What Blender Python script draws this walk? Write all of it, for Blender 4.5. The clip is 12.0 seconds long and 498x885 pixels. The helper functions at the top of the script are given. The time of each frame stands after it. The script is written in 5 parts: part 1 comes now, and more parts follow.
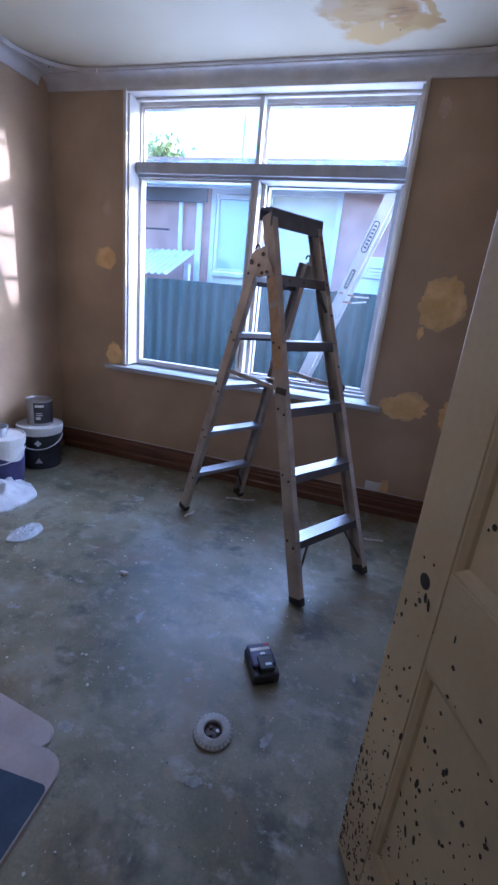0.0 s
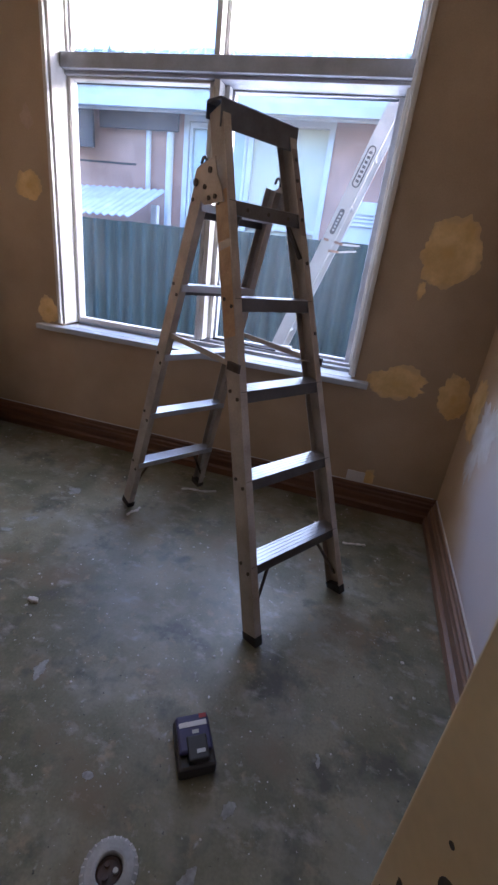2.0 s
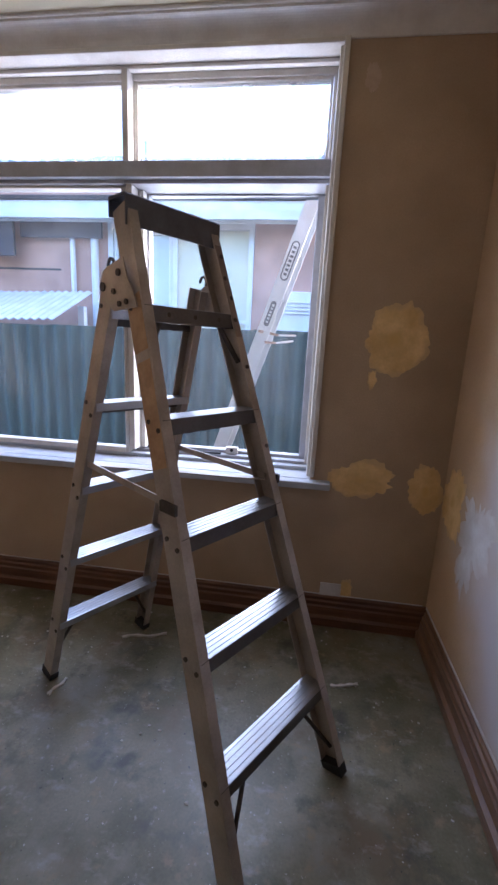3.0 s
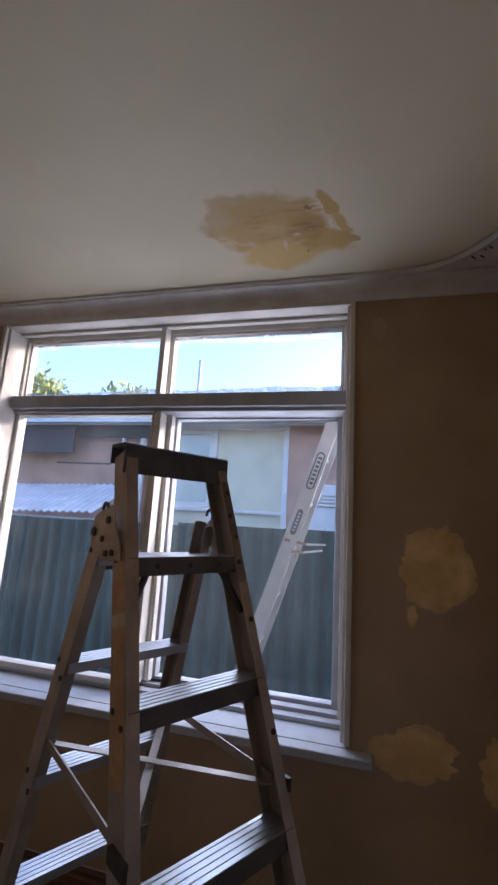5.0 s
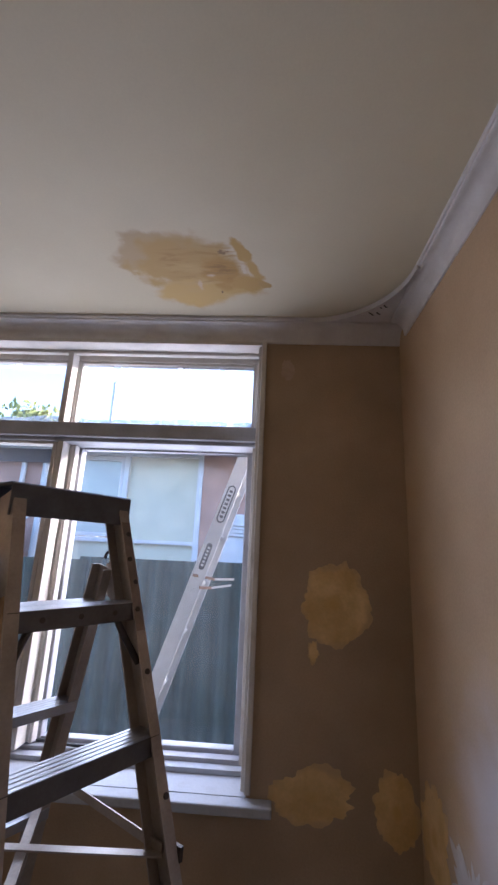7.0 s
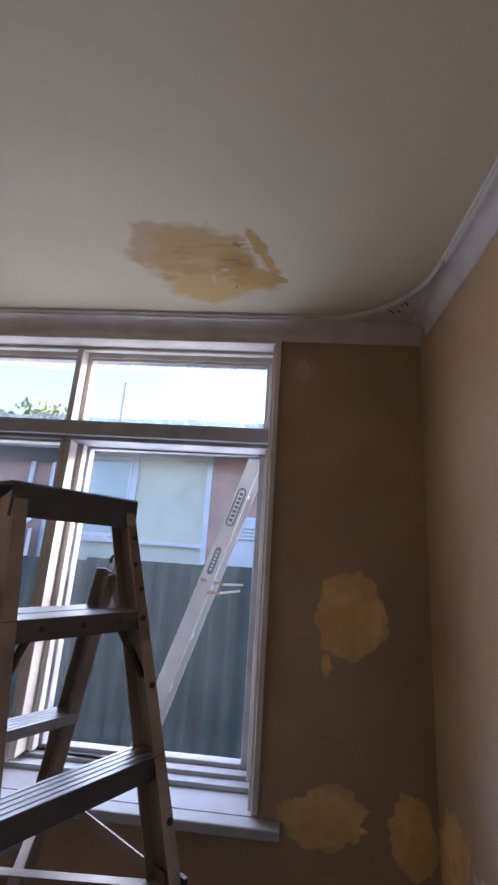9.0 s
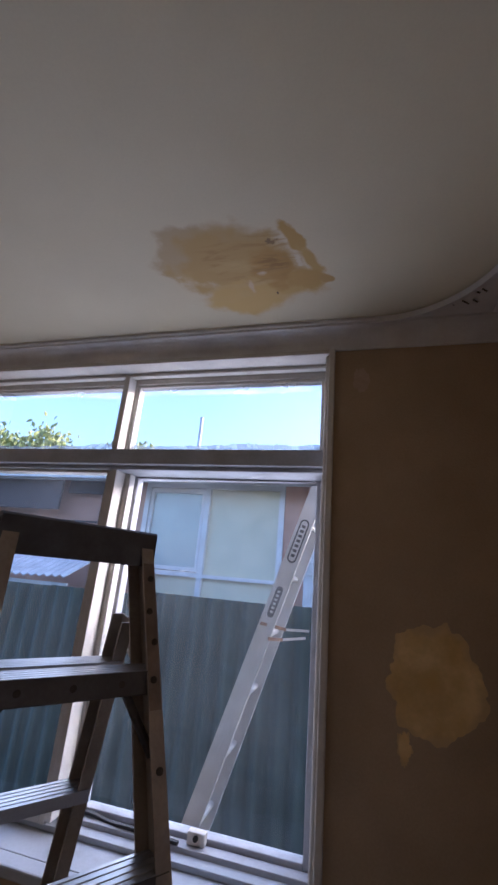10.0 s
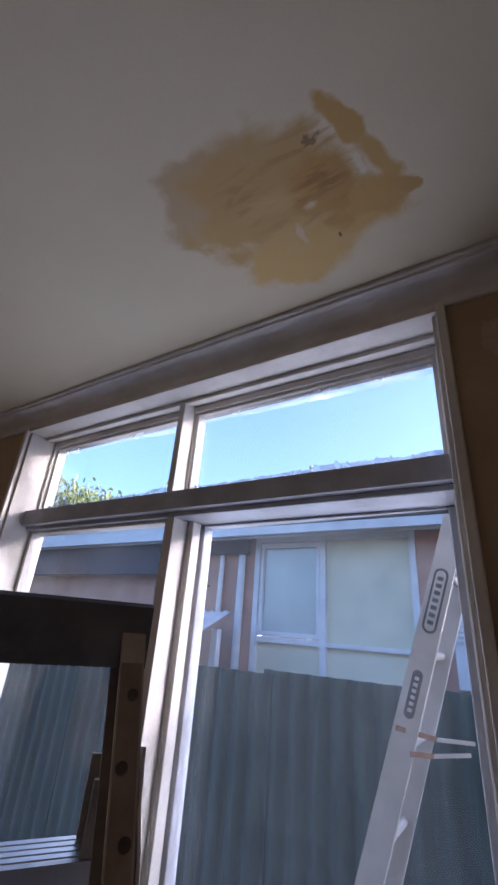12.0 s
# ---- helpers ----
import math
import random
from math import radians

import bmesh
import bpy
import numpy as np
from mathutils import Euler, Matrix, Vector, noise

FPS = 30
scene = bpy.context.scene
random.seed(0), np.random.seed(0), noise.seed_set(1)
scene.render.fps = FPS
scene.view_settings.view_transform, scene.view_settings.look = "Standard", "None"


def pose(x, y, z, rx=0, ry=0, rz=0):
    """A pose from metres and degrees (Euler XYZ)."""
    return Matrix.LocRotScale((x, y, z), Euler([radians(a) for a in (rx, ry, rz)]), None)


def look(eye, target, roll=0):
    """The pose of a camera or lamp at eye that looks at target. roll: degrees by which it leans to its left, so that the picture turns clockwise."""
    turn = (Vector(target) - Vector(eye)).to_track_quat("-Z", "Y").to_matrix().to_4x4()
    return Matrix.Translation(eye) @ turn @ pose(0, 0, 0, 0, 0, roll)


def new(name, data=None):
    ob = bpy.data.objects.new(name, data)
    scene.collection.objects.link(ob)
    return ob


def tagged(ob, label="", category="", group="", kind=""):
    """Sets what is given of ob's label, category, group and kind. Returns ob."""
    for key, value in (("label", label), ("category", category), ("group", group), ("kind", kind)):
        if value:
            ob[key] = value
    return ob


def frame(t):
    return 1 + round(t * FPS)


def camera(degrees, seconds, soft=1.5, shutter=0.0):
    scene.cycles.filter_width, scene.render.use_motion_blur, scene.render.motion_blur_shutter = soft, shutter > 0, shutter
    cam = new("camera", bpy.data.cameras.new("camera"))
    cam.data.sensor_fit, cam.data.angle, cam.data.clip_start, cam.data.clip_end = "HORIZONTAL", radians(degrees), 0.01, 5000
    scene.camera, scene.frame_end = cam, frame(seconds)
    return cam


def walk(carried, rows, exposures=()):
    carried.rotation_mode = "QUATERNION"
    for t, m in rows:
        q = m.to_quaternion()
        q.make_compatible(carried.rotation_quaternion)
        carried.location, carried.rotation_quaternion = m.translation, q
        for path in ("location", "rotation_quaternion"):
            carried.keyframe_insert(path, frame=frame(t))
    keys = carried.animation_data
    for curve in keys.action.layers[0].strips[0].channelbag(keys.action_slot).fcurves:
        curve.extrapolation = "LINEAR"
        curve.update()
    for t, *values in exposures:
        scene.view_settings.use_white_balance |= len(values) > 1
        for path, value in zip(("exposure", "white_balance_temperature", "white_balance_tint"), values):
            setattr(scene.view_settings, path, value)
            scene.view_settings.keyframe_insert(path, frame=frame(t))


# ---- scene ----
# camera and walk
cam = camera(61.0, 12.0, soft=2.6)
PATH = [
    (0, (0.174, 0.076, 1.385), (-0.343, 1.9, 0.748), 5.9),
    (0.5, (0.139, 0.129, 1.346), (-0.322, 1.954, 0.671), 4.3),
    (1, (0.158, 0.269, 1.391), (-0.298, 2.1, 0.729), 3.8),
    (1.5, (0.157, 0.459, 1.384), (-0.214, 2.305, 0.709), 9.0),
    (2, (0.177, 0.637, 1.348), (-0.251, 2.418, 0.546), 7.3),
    (2.5, (0.143, 0.863, 1.383), (-0.234, 2.723, 0.75), 2.6),
    (3, (0.092, 1.023, 1.416), (-0.164, 2.956, 0.971), 2.8),
    (5, (0.168, 1.216, 1.622), (-0.328, 3.12, 1.98), 3.4),
    (5.5, (0.19, 1.234, 1.655), (-0.065, 3.187, 2.005), 3.3),
    (6, (0.198, 1.228, 1.652), (0.075, 3.189, 2.027), 3.6),
    (6.5, (0.205, 1.218, 1.662), (0.086, 3.167, 2.093), 3.1),
    (7, (0.197, 1.22, 1.668), (0.084, 3.154, 2.165), 2.7),
    (9, (0.178, 1.288, 1.68), (0.022, 3.217, 2.186), 3.9),
    (9.5, (0.225, 1.414, 1.712), (-0.159, 3.304, 2.243), 3.9),
    (10, (0.275, 1.522, 1.715), (-0.26, 3.347, 2.337), 5.2),
    (10.5, (0.251, 1.657, 1.734), (-0.452, 3.362, 2.509), 6.8),
    (11, (0.207, 1.809, 1.752), (-0.532, 3.444, 2.636), 5.3),
    (11.5, (0.195, 1.903, 1.757), (-0.59, 3.537, 2.602), 2.3),
    (12, (0.224, 2.043, 1.782), (-0.785, 3.562, 2.602), 4.5),
]
EXPOSURES = [(0.0, 3.8, 4100, 25), (0.5, 3.42, 4080, 25), (1.0, 3.13, 4350, 26), (1.5, 3.35, 4600, 26), (2.0, 3.55, 4780, 26), (3.2, 3.56, 5000, 26), (4.4, 2.78, 5120, 27), (5.0, 2.52, 5150, 27), (5.5, 2.95, 5270, 27), (6.0, 3.15, 5260, 27), (7.0, 3.05, 5120, 28), (9.0, 2.85, 5120, 28), (9.5, 2.42, 5020, 28), (10.5, 2.36, 4970, 28), (12.0, 2.18, 4920, 29)]
walk(cam, [(t, look(eye, target, roll)) for t, eye, target, roll in PATH], EXPOSURES)

# ---- light ----
SUN_AZ, SUN_EL = radians(60), radians(14.2)
world = bpy.data.worlds.new("sky_world")
scene.world = world
world.use_nodes = True
wn = world.node_tree.nodes
wl = world.node_tree.links
wn.clear()
sky = wn.new("ShaderNodeTexSky")
sky.sky_type = "NISHITA"
sky.sun_disc = False
sky.sun_elevation = SUN_EL
sky.sun_rotation = SUN_AZ
sky.dust_density = 4.0
sky.ozone_density = 1.2
bg = wn.new("ShaderNodeBackground")
bg.inputs["Strength"].default_value = 0.13
wo = wn.new("ShaderNodeOutputWorld")
wl.new(sky.outputs[0], bg.inputs[0])
wl.new(bg.outputs[0], wo.inputs[0])

sun_data = bpy.data.lights.new("sun", "SUN")
sun_data.energy = 0.55
sun_data.angle = radians(0.6)
sun_data.color = (1.0, 0.84, 0.62)
sun = new("sun", sun_data)
sun_dir = Vector((math.sin(SUN_AZ) * math.cos(SUN_EL), math.cos(SUN_AZ) * math.cos(SUN_EL), math.sin(SUN_EL)))
sun.matrix_world = look(sun_dir * 30, (0, 0, 0))

# added area lamp outside the glass that boosts the skylight through the window opening
glow_data = bpy.data.lights.new("window_fill", "AREA")
glow_data.shape = "RECTANGLE"
glow_data.size, glow_data.size_y = 1.5, 1.7
glow_data.energy = 3.5
glow_data.color = (1.0, 0.95, 0.83)
glow = new("window_fill", glow_data)
glow.matrix_world = look((-0.68, 3.46, 1.72), (-0.81, 1.2, 1.14))

# ---- materials ----


def node_mat(name, base, second, rough=0.7, scale=6.0, fine=60.0, bump=0.15, metal=0.0, spread=(0.35, 0.65), detail=6.0, vary=0.0, stretch=(1, 1, 1), grain=0.25, specular=0.5, coarse=0.5):
    """A two-scale procedural surface: blotches between two colours, fine grain and relief."""
    m = bpy.data.materials.new(name)
    m.use_nodes = True
    n, k = m.node_tree.nodes, m.node_tree.links
    p = n["Principled BSDF"]
    p.inputs["Roughness"].default_value = rough
    p.inputs["Metallic"].default_value = metal
    p.inputs["Specular IOR Level"].default_value = specular
    co = n.new("ShaderNodeTexCoord")
    mp = n.new("ShaderNodeMapping")
    mp.inputs["Scale"].default_value = stretch
    k.new(co.outputs["Object"], mp.inputs[0])
    big = n.new("ShaderNodeTexNoise")
    big.inputs["Scale"].default_value = scale
    big.inputs["Detail"].default_value = detail
    big.inputs["Roughness"].default_value = coarse
    k.new(mp.outputs[0], big.inputs["Vector"])
    ramp = n.new("ShaderNodeMapRange")
    ramp.inputs["From Min"].default_value, ramp.inputs["From Max"].default_value = spread
    k.new(big.outputs[0], ramp.inputs[0])
    mix = n.new("ShaderNodeMix")
    mix.data_type = "RGBA"
    mix.inputs[6].default_value = (*base, 1)
    mix.inputs[7].default_value = (*second, 1)
    k.new(ramp.outputs[0], mix.inputs[0])
    small = n.new("ShaderNodeTexNoise")
    small.inputs["Scale"].default_value = fine
    small.inputs["Detail"].default_value = 4.0
    k.new(mp.outputs[0], small.inputs["Vector"])
    bright = n.new("ShaderNodeMapRange")
    bright.inputs["To Min"].default_value, bright.inputs["To Max"].default_value = 1 - grain, 1 + grain
    k.new(small.outputs[0], bright.inputs[0])
    mul = n.new("ShaderNodeMix")
    mul.data_type = "RGBA"
    mul.blend_type = "MULTIPLY"
    mul.inputs[0].default_value = 1.0
    k.new(mix.outputs[2], mul.inputs[6])
    k.new(bright.outputs[0], mul.inputs[7])
    last = mul.outputs[2]
    if vary:
        info = n.new("ShaderNodeObjectInfo")
        each = n.new("ShaderNodeMapRange")
        each.inputs["To Min"].default_value, each.inputs["To Max"].default_value = 1 - vary, 1 + vary
        k.new(info.outputs["Random"], each.inputs[0])
        vm = n.new("ShaderNodeMix")
        vm.data_type = "RGBA"
        vm.blend_type = "MULTIPLY"
        vm.inputs[0].default_value = 1.0
        k.new(last, vm.inputs[6])
        k.new(each.outputs[0], vm.inputs[7])
        last = vm.outputs[2]
    k.new(last, p.inputs["Base Color"])
    rr = n.new("ShaderNodeMapRange")
    rr.inputs["To Min"].default_value, rr.inputs["To Max"].default_value = max(0.03, rough - 0.12), min(1, rough + 0.12)
    k.new(big.outputs[0], rr.inputs[0])
    k.new(rr.outputs[0], p.inputs["Roughness"])
    if bump:
        b = n.new("ShaderNodeBump")
        b.inputs["Strength"].default_value = bump
        b.inputs["Distance"].default_value = 0.01
        k.new(small.outputs[0], b.inputs["Height"])
        k.new(b.outputs[0], p.inputs["Normal"])
    return m


def overlay(m, colour, scale, low, high, detail=5.0, stretch=(1, 1, 1), shift=(0, 0, 0), coarse=0.5):
    """Lays stains of another colour over a material, where a noise passes a threshold."""
    n, k = m.node_tree.nodes, m.node_tree.links
    p = n["Principled BSDF"]
    was = p.inputs["Base Color"].links[0].from_socket
    co = n.new("ShaderNodeTexCoord")
    mp = n.new("ShaderNodeMapping")
    mp.inputs["Scale"].default_value = stretch
    mp.inputs["Location"].default_value = shift
    k.new(co.outputs["Object"], mp.inputs[0])
    t = n.new("ShaderNodeTexNoise")
    t.inputs["Scale"].default_value = scale
    t.inputs["Detail"].default_value = detail
    t.inputs["Roughness"].default_value = coarse
    k.new(mp.outputs[0], t.inputs["Vector"])
    r = n.new("ShaderNodeMapRange")
    r.inputs["From Min"].default_value, r.inputs["From Max"].default_value = low, high
    k.new(t.outputs[0], r.inputs[0])
    mix = n.new("ShaderNodeMix")
    mix.data_type = "RGBA"
    k.new(r.outputs[0], mix.inputs[0])
    k.new(was, mix.inputs[6])
    mix.inputs[7].default_value = (*colour, 1)
    k.new(mix.outputs[2], p.inputs["Base Color"])
    return m


def glass_mat(name, tint=(0.94, 0.97, 0.97), dust=0.012):
    """Thin window glass: clear with a mirror gloss by Fresnel, and a veil of dust."""
    m = bpy.data.materials.new(name)
    m.use_nodes = True
    n, k = m.node_tree.nodes, m.node_tree.links
    n.clear()
    out = n.new("ShaderNodeOutputMaterial")
    clear = n.new("ShaderNodeBsdfTransparent")
    clear.inputs[0].default_value = (*tint, 1)
    gloss = n.new("ShaderNodeBsdfGlossy")
    gloss.inputs["Roughness"].default_value = 0.02
    lw = n.new("ShaderNodeLayerWeight")
    lw.inputs["Blend"].default_value = 0.5
    pw = n.new("ShaderNodeMath")
    pw.operation = "POWER"
    pw.inputs[1].default_value = 4.0
    k.new(lw.outputs["Facing"], pw.inputs[0])
    fres = n.new("ShaderNodeMapRange")
    fres.inputs["To Min"].default_value, fres.inputs["To Max"].default_value = 0.03, 0.8
    k.new(pw.outputs[0], fres.inputs[0])
    a = n.new("ShaderNodeMixShader")
    k.new(fres.outputs[0], a.inputs[0])
    k.new(clear.outputs[0], a.inputs[1])
    k.new(gloss.outputs[0], a.inputs[2])
    dirt = n.new("ShaderNodeBsdfTranslucent")
    dirt.inputs[0].default_value = (0.85, 0.88, 0.9, 1)
    co = n.new("ShaderNodeTexCoord")
    t = n.new("ShaderNodeTexNoise")
    t.inputs["Scale"].default_value = 3.0
    t.inputs["Detail"].default_value = 8.0
    k.new(co.outputs["Object"], t.inputs["Vector"])
    r = n.new("ShaderNodeMapRange")
    r.inputs["From Min"].default_value, r.inputs["From Max"].default_value = 0.35, 0.75
    r.inputs["To Min"].default_value, r.inputs["To Max"].default_value = dust * 0.45, dust
    k.new(t.outputs[0], r.inputs[0])
    fine = n.new("ShaderNodeTexNoise")
    fine.inputs["Scale"].default_value = 95.0
    fine.inputs["Detail"].default_value = 2.0
    k.new(co.outputs["Object"], fine.inputs["Vector"])
    fr = n.new("ShaderNodeMapRange")
    fr.inputs["From Min"].default_value, fr.inputs["From Max"].default_value = 0.72, 0.80
    fr.inputs["To Max"].default_value = 0.22
    k.new(fine.outputs[0], fr.inputs[0])
    both = n.new("ShaderNodeMath")
    both.operation = "MAXIMUM"
    k.new(r.outputs[0], both.inputs[0])
    k.new(fr.outputs[0], both.inputs[1])
    b = n.new("ShaderNodeMixShader")
    k.new(both.outputs[0], b.inputs[0])
    k.new(a.outputs[0], b.inputs[1])
    k.new(dirt.outputs[0], b.inputs[2])
    k.new(b.outputs[0], out.inputs[0])
    return m


def spot_mask(m, centre, size, wobble, inner, outer, scale=5.0, turn=0.0):
    """A mask that is 1 inside an ellipsoid with a noisy rim, and fades to 0 outside it."""
    n, k = m.node_tree.nodes, m.node_tree.links
    co = n.new("ShaderNodeTexCoord")
    sub = n.new("ShaderNodeVectorMath")
    sub.operation = "SUBTRACT"
    sub.inputs[1].default_value = centre
    k.new(co.outputs["Object"], sub.inputs[0])
    div = n.new("ShaderNodeVectorMath")
    div.operation = "DIVIDE"
    div.inputs[1].default_value = size
    rot = n.new("ShaderNodeVectorRotate")
    rot.rotation_type = "Z_AXIS"
    rot.inputs["Angle"].default_value = radians(turn)
    k.new(sub.outputs[0], rot.inputs["Vector"])
    k.new(rot.outputs[0], div.inputs[0])
    ln = n.new("ShaderNodeVectorMath")
    ln.operation = "LENGTH"
    k.new(div.outputs[0], ln.inputs[0])
    t = n.new("ShaderNodeTexNoise")
    t.inputs["Scale"].default_value = scale
    t.inputs["Detail"].default_value = 7.0
    k.new(co.outputs["Object"], t.inputs["Vector"])
    ad = n.new("ShaderNodeMath")
    ad.operation = "MULTIPLY_ADD"
    ad.inputs[1].default_value = wobble
    k.new(t.outputs[0], ad.inputs[0])
    k.new(ln.outputs["Value"], ad.inputs[2])
    r = n.new("ShaderNodeMapRange")
    r.interpolation_type = "SMOOTHSTEP"
    r.inputs["From Min"].default_value, r.inputs["From Max"].default_value = inner + wobble / 2, outer + wobble / 2
    r.inputs["To Min"].default_value, r.inputs["To Max"].default_value = 1.0, 0.0
    k.new(ad.outputs[0], r.inputs[0])
    return r.outputs[0]


def spot(m, colour, *args, streak=None, **kw):
    """Lays one stain of a given place and size over a material."""
    n, k = m.node_tree.nodes, m.node_tree.links
    p = n["Principled BSDF"]
    was = p.inputs["Base Color"].links[0].from_socket
    mix = n.new("ShaderNodeMix")
    mix.data_type = "RGBA"
    mask = spot_mask(m, *args, **kw)
    if streak:
        co = n.new("ShaderNodeTexCoord")
        mp = n.new("ShaderNodeMapping")
        mp.inputs["Rotation"].default_value = (0, 0, radians(streak[0]))
        mp.inputs["Scale"].default_value = (1.0, streak[1], 1.0)
        k.new(co.outputs["Object"], mp.inputs[0])
        t = n.new("ShaderNodeTexNoise")
        t.inputs["Scale"].default_value = streak[2]
        t.inputs["Detail"].default_value = 7.0
        t.inputs["Distortion"].default_value = 0.6
        k.new(mp.outputs[0], t.inputs["Vector"])
        r = n.new("ShaderNodeMapRange")
        r.inputs["From Min"].default_value, r.inputs["From Max"].default_value = streak[3], streak[4]
        k.new(t.outputs[0], r.inputs[0])
        mu = n.new("ShaderNodeMath")
        mu.operation = "MULTIPLY"
        k.new(mask, mu.inputs[0])
        k.new(r.outputs[0], mu.inputs[1])
        mask = mu.outputs[0]
    k.new(mask, mix.inputs[0])
    k.new(was, mix.inputs[6])
    mix.inputs[7].default_value = (*colour, 1)
    k.new(mix.outputs[2], p.inputs["Base Color"])


def fade(m, *args, **kw):
    """Lets a smear thin out to nothing towards its rim."""
    k = m.node_tree.links
    k.new(spot_mask(m, *args, **kw), m.node_tree.nodes["Principled BSDF"].inputs["Alpha"])


M_WALL = node_mat("tan_wall_paint", (0.475, 0.352, 0.222), (0.38, 0.277, 0.17), 0.75, 2.2, 130, 0.12, grain=0.12)
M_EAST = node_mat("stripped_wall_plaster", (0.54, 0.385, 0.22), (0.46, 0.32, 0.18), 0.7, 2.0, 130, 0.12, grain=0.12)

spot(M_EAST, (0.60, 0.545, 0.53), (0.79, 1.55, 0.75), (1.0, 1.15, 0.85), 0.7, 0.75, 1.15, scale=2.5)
M_CEIL = node_mat("ceiling_paint", (0.69, 0.625, 0.455), (0.63, 0.565, 0.40), 0.85, 1.5, 160, 0.03, grain=0.04)
# the smeared ochre repair in the ceiling
spot(M_CEIL, (0.50, 0.385, 0.22), (-0.28, 2.545, 2.717), (0.18, 0.15, 1.0), 1.2, 0.62, 0.92, scale=11)
spot(M_CEIL, (0.50, 0.36, 0.165), (-0.15, 2.535, 2.717), (0.19, 0.11, 1.0), 0.9, 0.55, 1.0, scale=9, turn=-8)
spot(M_CEIL, (0.50, 0.345, 0.135), (-0.17, 2.63, 2.717), (0.26, 0.22, 1.0), 1.2, 0.55, 0.85, scale=11)
spot(M_CEIL, (0.55, 0.38, 0.14), (0.02, 2.725, 2.717), (0.15, 0.10, 1.0), 1.2, 0.5, 0.95, scale=10, turn=-15)
spot(M_CEIL, (0.58, 0.405, 0.15), (-0.17, 2.79, 2.717), (0.22, 0.13, 1.0), 1.2, 0.45, 0.85, scale=9)
spot(M_CEIL, (0.46, 0.285, 0.085), (-0.01, 2.65, 2.717), (0.13, 0.13, 1.0), 1.5, 0.45, 0.85, scale=10)
spot(M_CEIL, (0.57, 0.41, 0.18), (-0.20, 2.72, 2.717), (0.22, 0.16, 1.0), 0.8, 0.5, 0.95, scale=9, streak=(-20, 3.0, 5, 0.50, 0.70))
spot(M_CEIL, (0.43, 0.28, 0.105), (-0.08, 2.60, 2.717), (0.24, 0.15, 1.0), 0.8, 0.5, 0.95, scale=9, streak=(18, 4.5, 8, 0.54, 0.66))
spot(M_CEIL, (0.34, 0.205, 0.07), (-0.02, 2.63, 2.717), (0.11, 0.075, 1.0), 1.4, 0.2, 0.9, scale=14, streak=(24, 5.0, 13, 0.46, 0.58))
spot(M_CEIL, (0.51, 0.335, 0.11), (0.060, 2.530, 2.717), (0.030, 0.100, 1.0), 1.3, 0.60, 0.95, scale=17, turn=24)
spot(M_CEIL, (0.53, 0.36, 0.13), (0.108, 2.640, 2.717), (0.026, 0.095, 1.0), 1.6, 0.50, 0.95, scale=19, turn=22)
spot(M_CEIL, (0.51, 0.335, 0.11), (0.090, 2.710, 2.717), (0.085, 0.064, 1.0), 1.5, 0.58, 0.95, scale=17, turn=-20)
spot(M_CEIL, (0.49, 0.325, 0.12), (0.142, 2.722, 2.717), (0.042, 0.024, 1.0), 1.2, 0.6, 0.9, scale=26, turn=-30)
spot(M_CEIL, (0.62, 0.51, 0.35), (-0.065, 2.665, 2.717), (0.030, 0.014, 1.0), 2.2, 0.3, 1.0, scale=26)
spot(M_CEIL, (0.62, 0.50, 0.32), (-0.12, 2.72, 2.717), (0.012, 0.05, 1.0), 2.2, 0.3, 1.0, scale=26)
spot(M_CEIL, (0.67, 0.61, 0.47), (0.066, 2.625, 2.717), (0.020, 0.042, 1.0), 2.2, 0.4, 0.7, scale=26)
spot(M_CEIL, (0.28, 0.19, 0.10), (-0.005, 2.535, 2.717), (0.035, 0.022, 1.0), 3.4, 0.1, 0.5, scale=40)
spot(M_CEIL, (0.16, 0.11, 0.07), (-0.035, 2.775, 2.717), (0.006, 0.012, 1.0), 0.6, 0.4, 0.9, scale=40)
M_CORN = node_mat("cornice_paint", (0.72, 0.70, 0.67), (0.62, 0.59, 0.56), 0.6, 9, 90, 0.08, grain=0.06)
M_TRIM = node_mat("white_window_paint", (0.68, 0.645, 0.59), (0.55, 0.51, 0.46), 0.78, 7, 90, 0.12, grain=0.08, spread=(0.45, 0.75), specular=0.2)
# grey tone with the transom's shade put in; sash and sill step share it
M_SASH = node_mat("shaded_sash_paint", (0.45, 0.46, 0.50), (0.36, 0.36, 0.38), 0.5, 9, 90, 0.15, grain=0.1)
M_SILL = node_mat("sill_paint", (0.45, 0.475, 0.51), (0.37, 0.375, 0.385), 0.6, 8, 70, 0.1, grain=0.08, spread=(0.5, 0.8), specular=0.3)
# same timber twice: the window wall's shade is put into the darker tone
M_SKIRT = node_mat("stained_timber_skirting_shaded", (0.085, 0.036, 0.017), (0.16, 0.072, 0.032), 0.42, 3, 50, 0.15, stretch=(1, 12, 12), grain=0.3)
M_SKIRT_E = node_mat("stained_timber_skirting_lit", (0.16, 0.088, 0.045), (0.24, 0.138, 0.075), 0.42, 3, 50, 0.15, stretch=(12, 1, 12), grain=0.3)
M_FLOOR = node_mat("bare_concrete", (0.245, 0.229, 0.155), (0.125, 0.121, 0.067), 0.40, 2.1, 110, 0.03, grain=0.3, detail=9, spread=(0.40, 0.60), coarse=0.6)
overlay(M_FLOOR, (0.28, 0.272, 0.215), 2.7, 0.51, 0.66, detail=9, shift=(1, 7, 0), coarse=0.62)
overlay(M_FLOOR, (0.175, 0.135, 0.075), 3.4, 0.53, 0.68, detail=9, shift=(3, 1, 0), coarse=0.62)
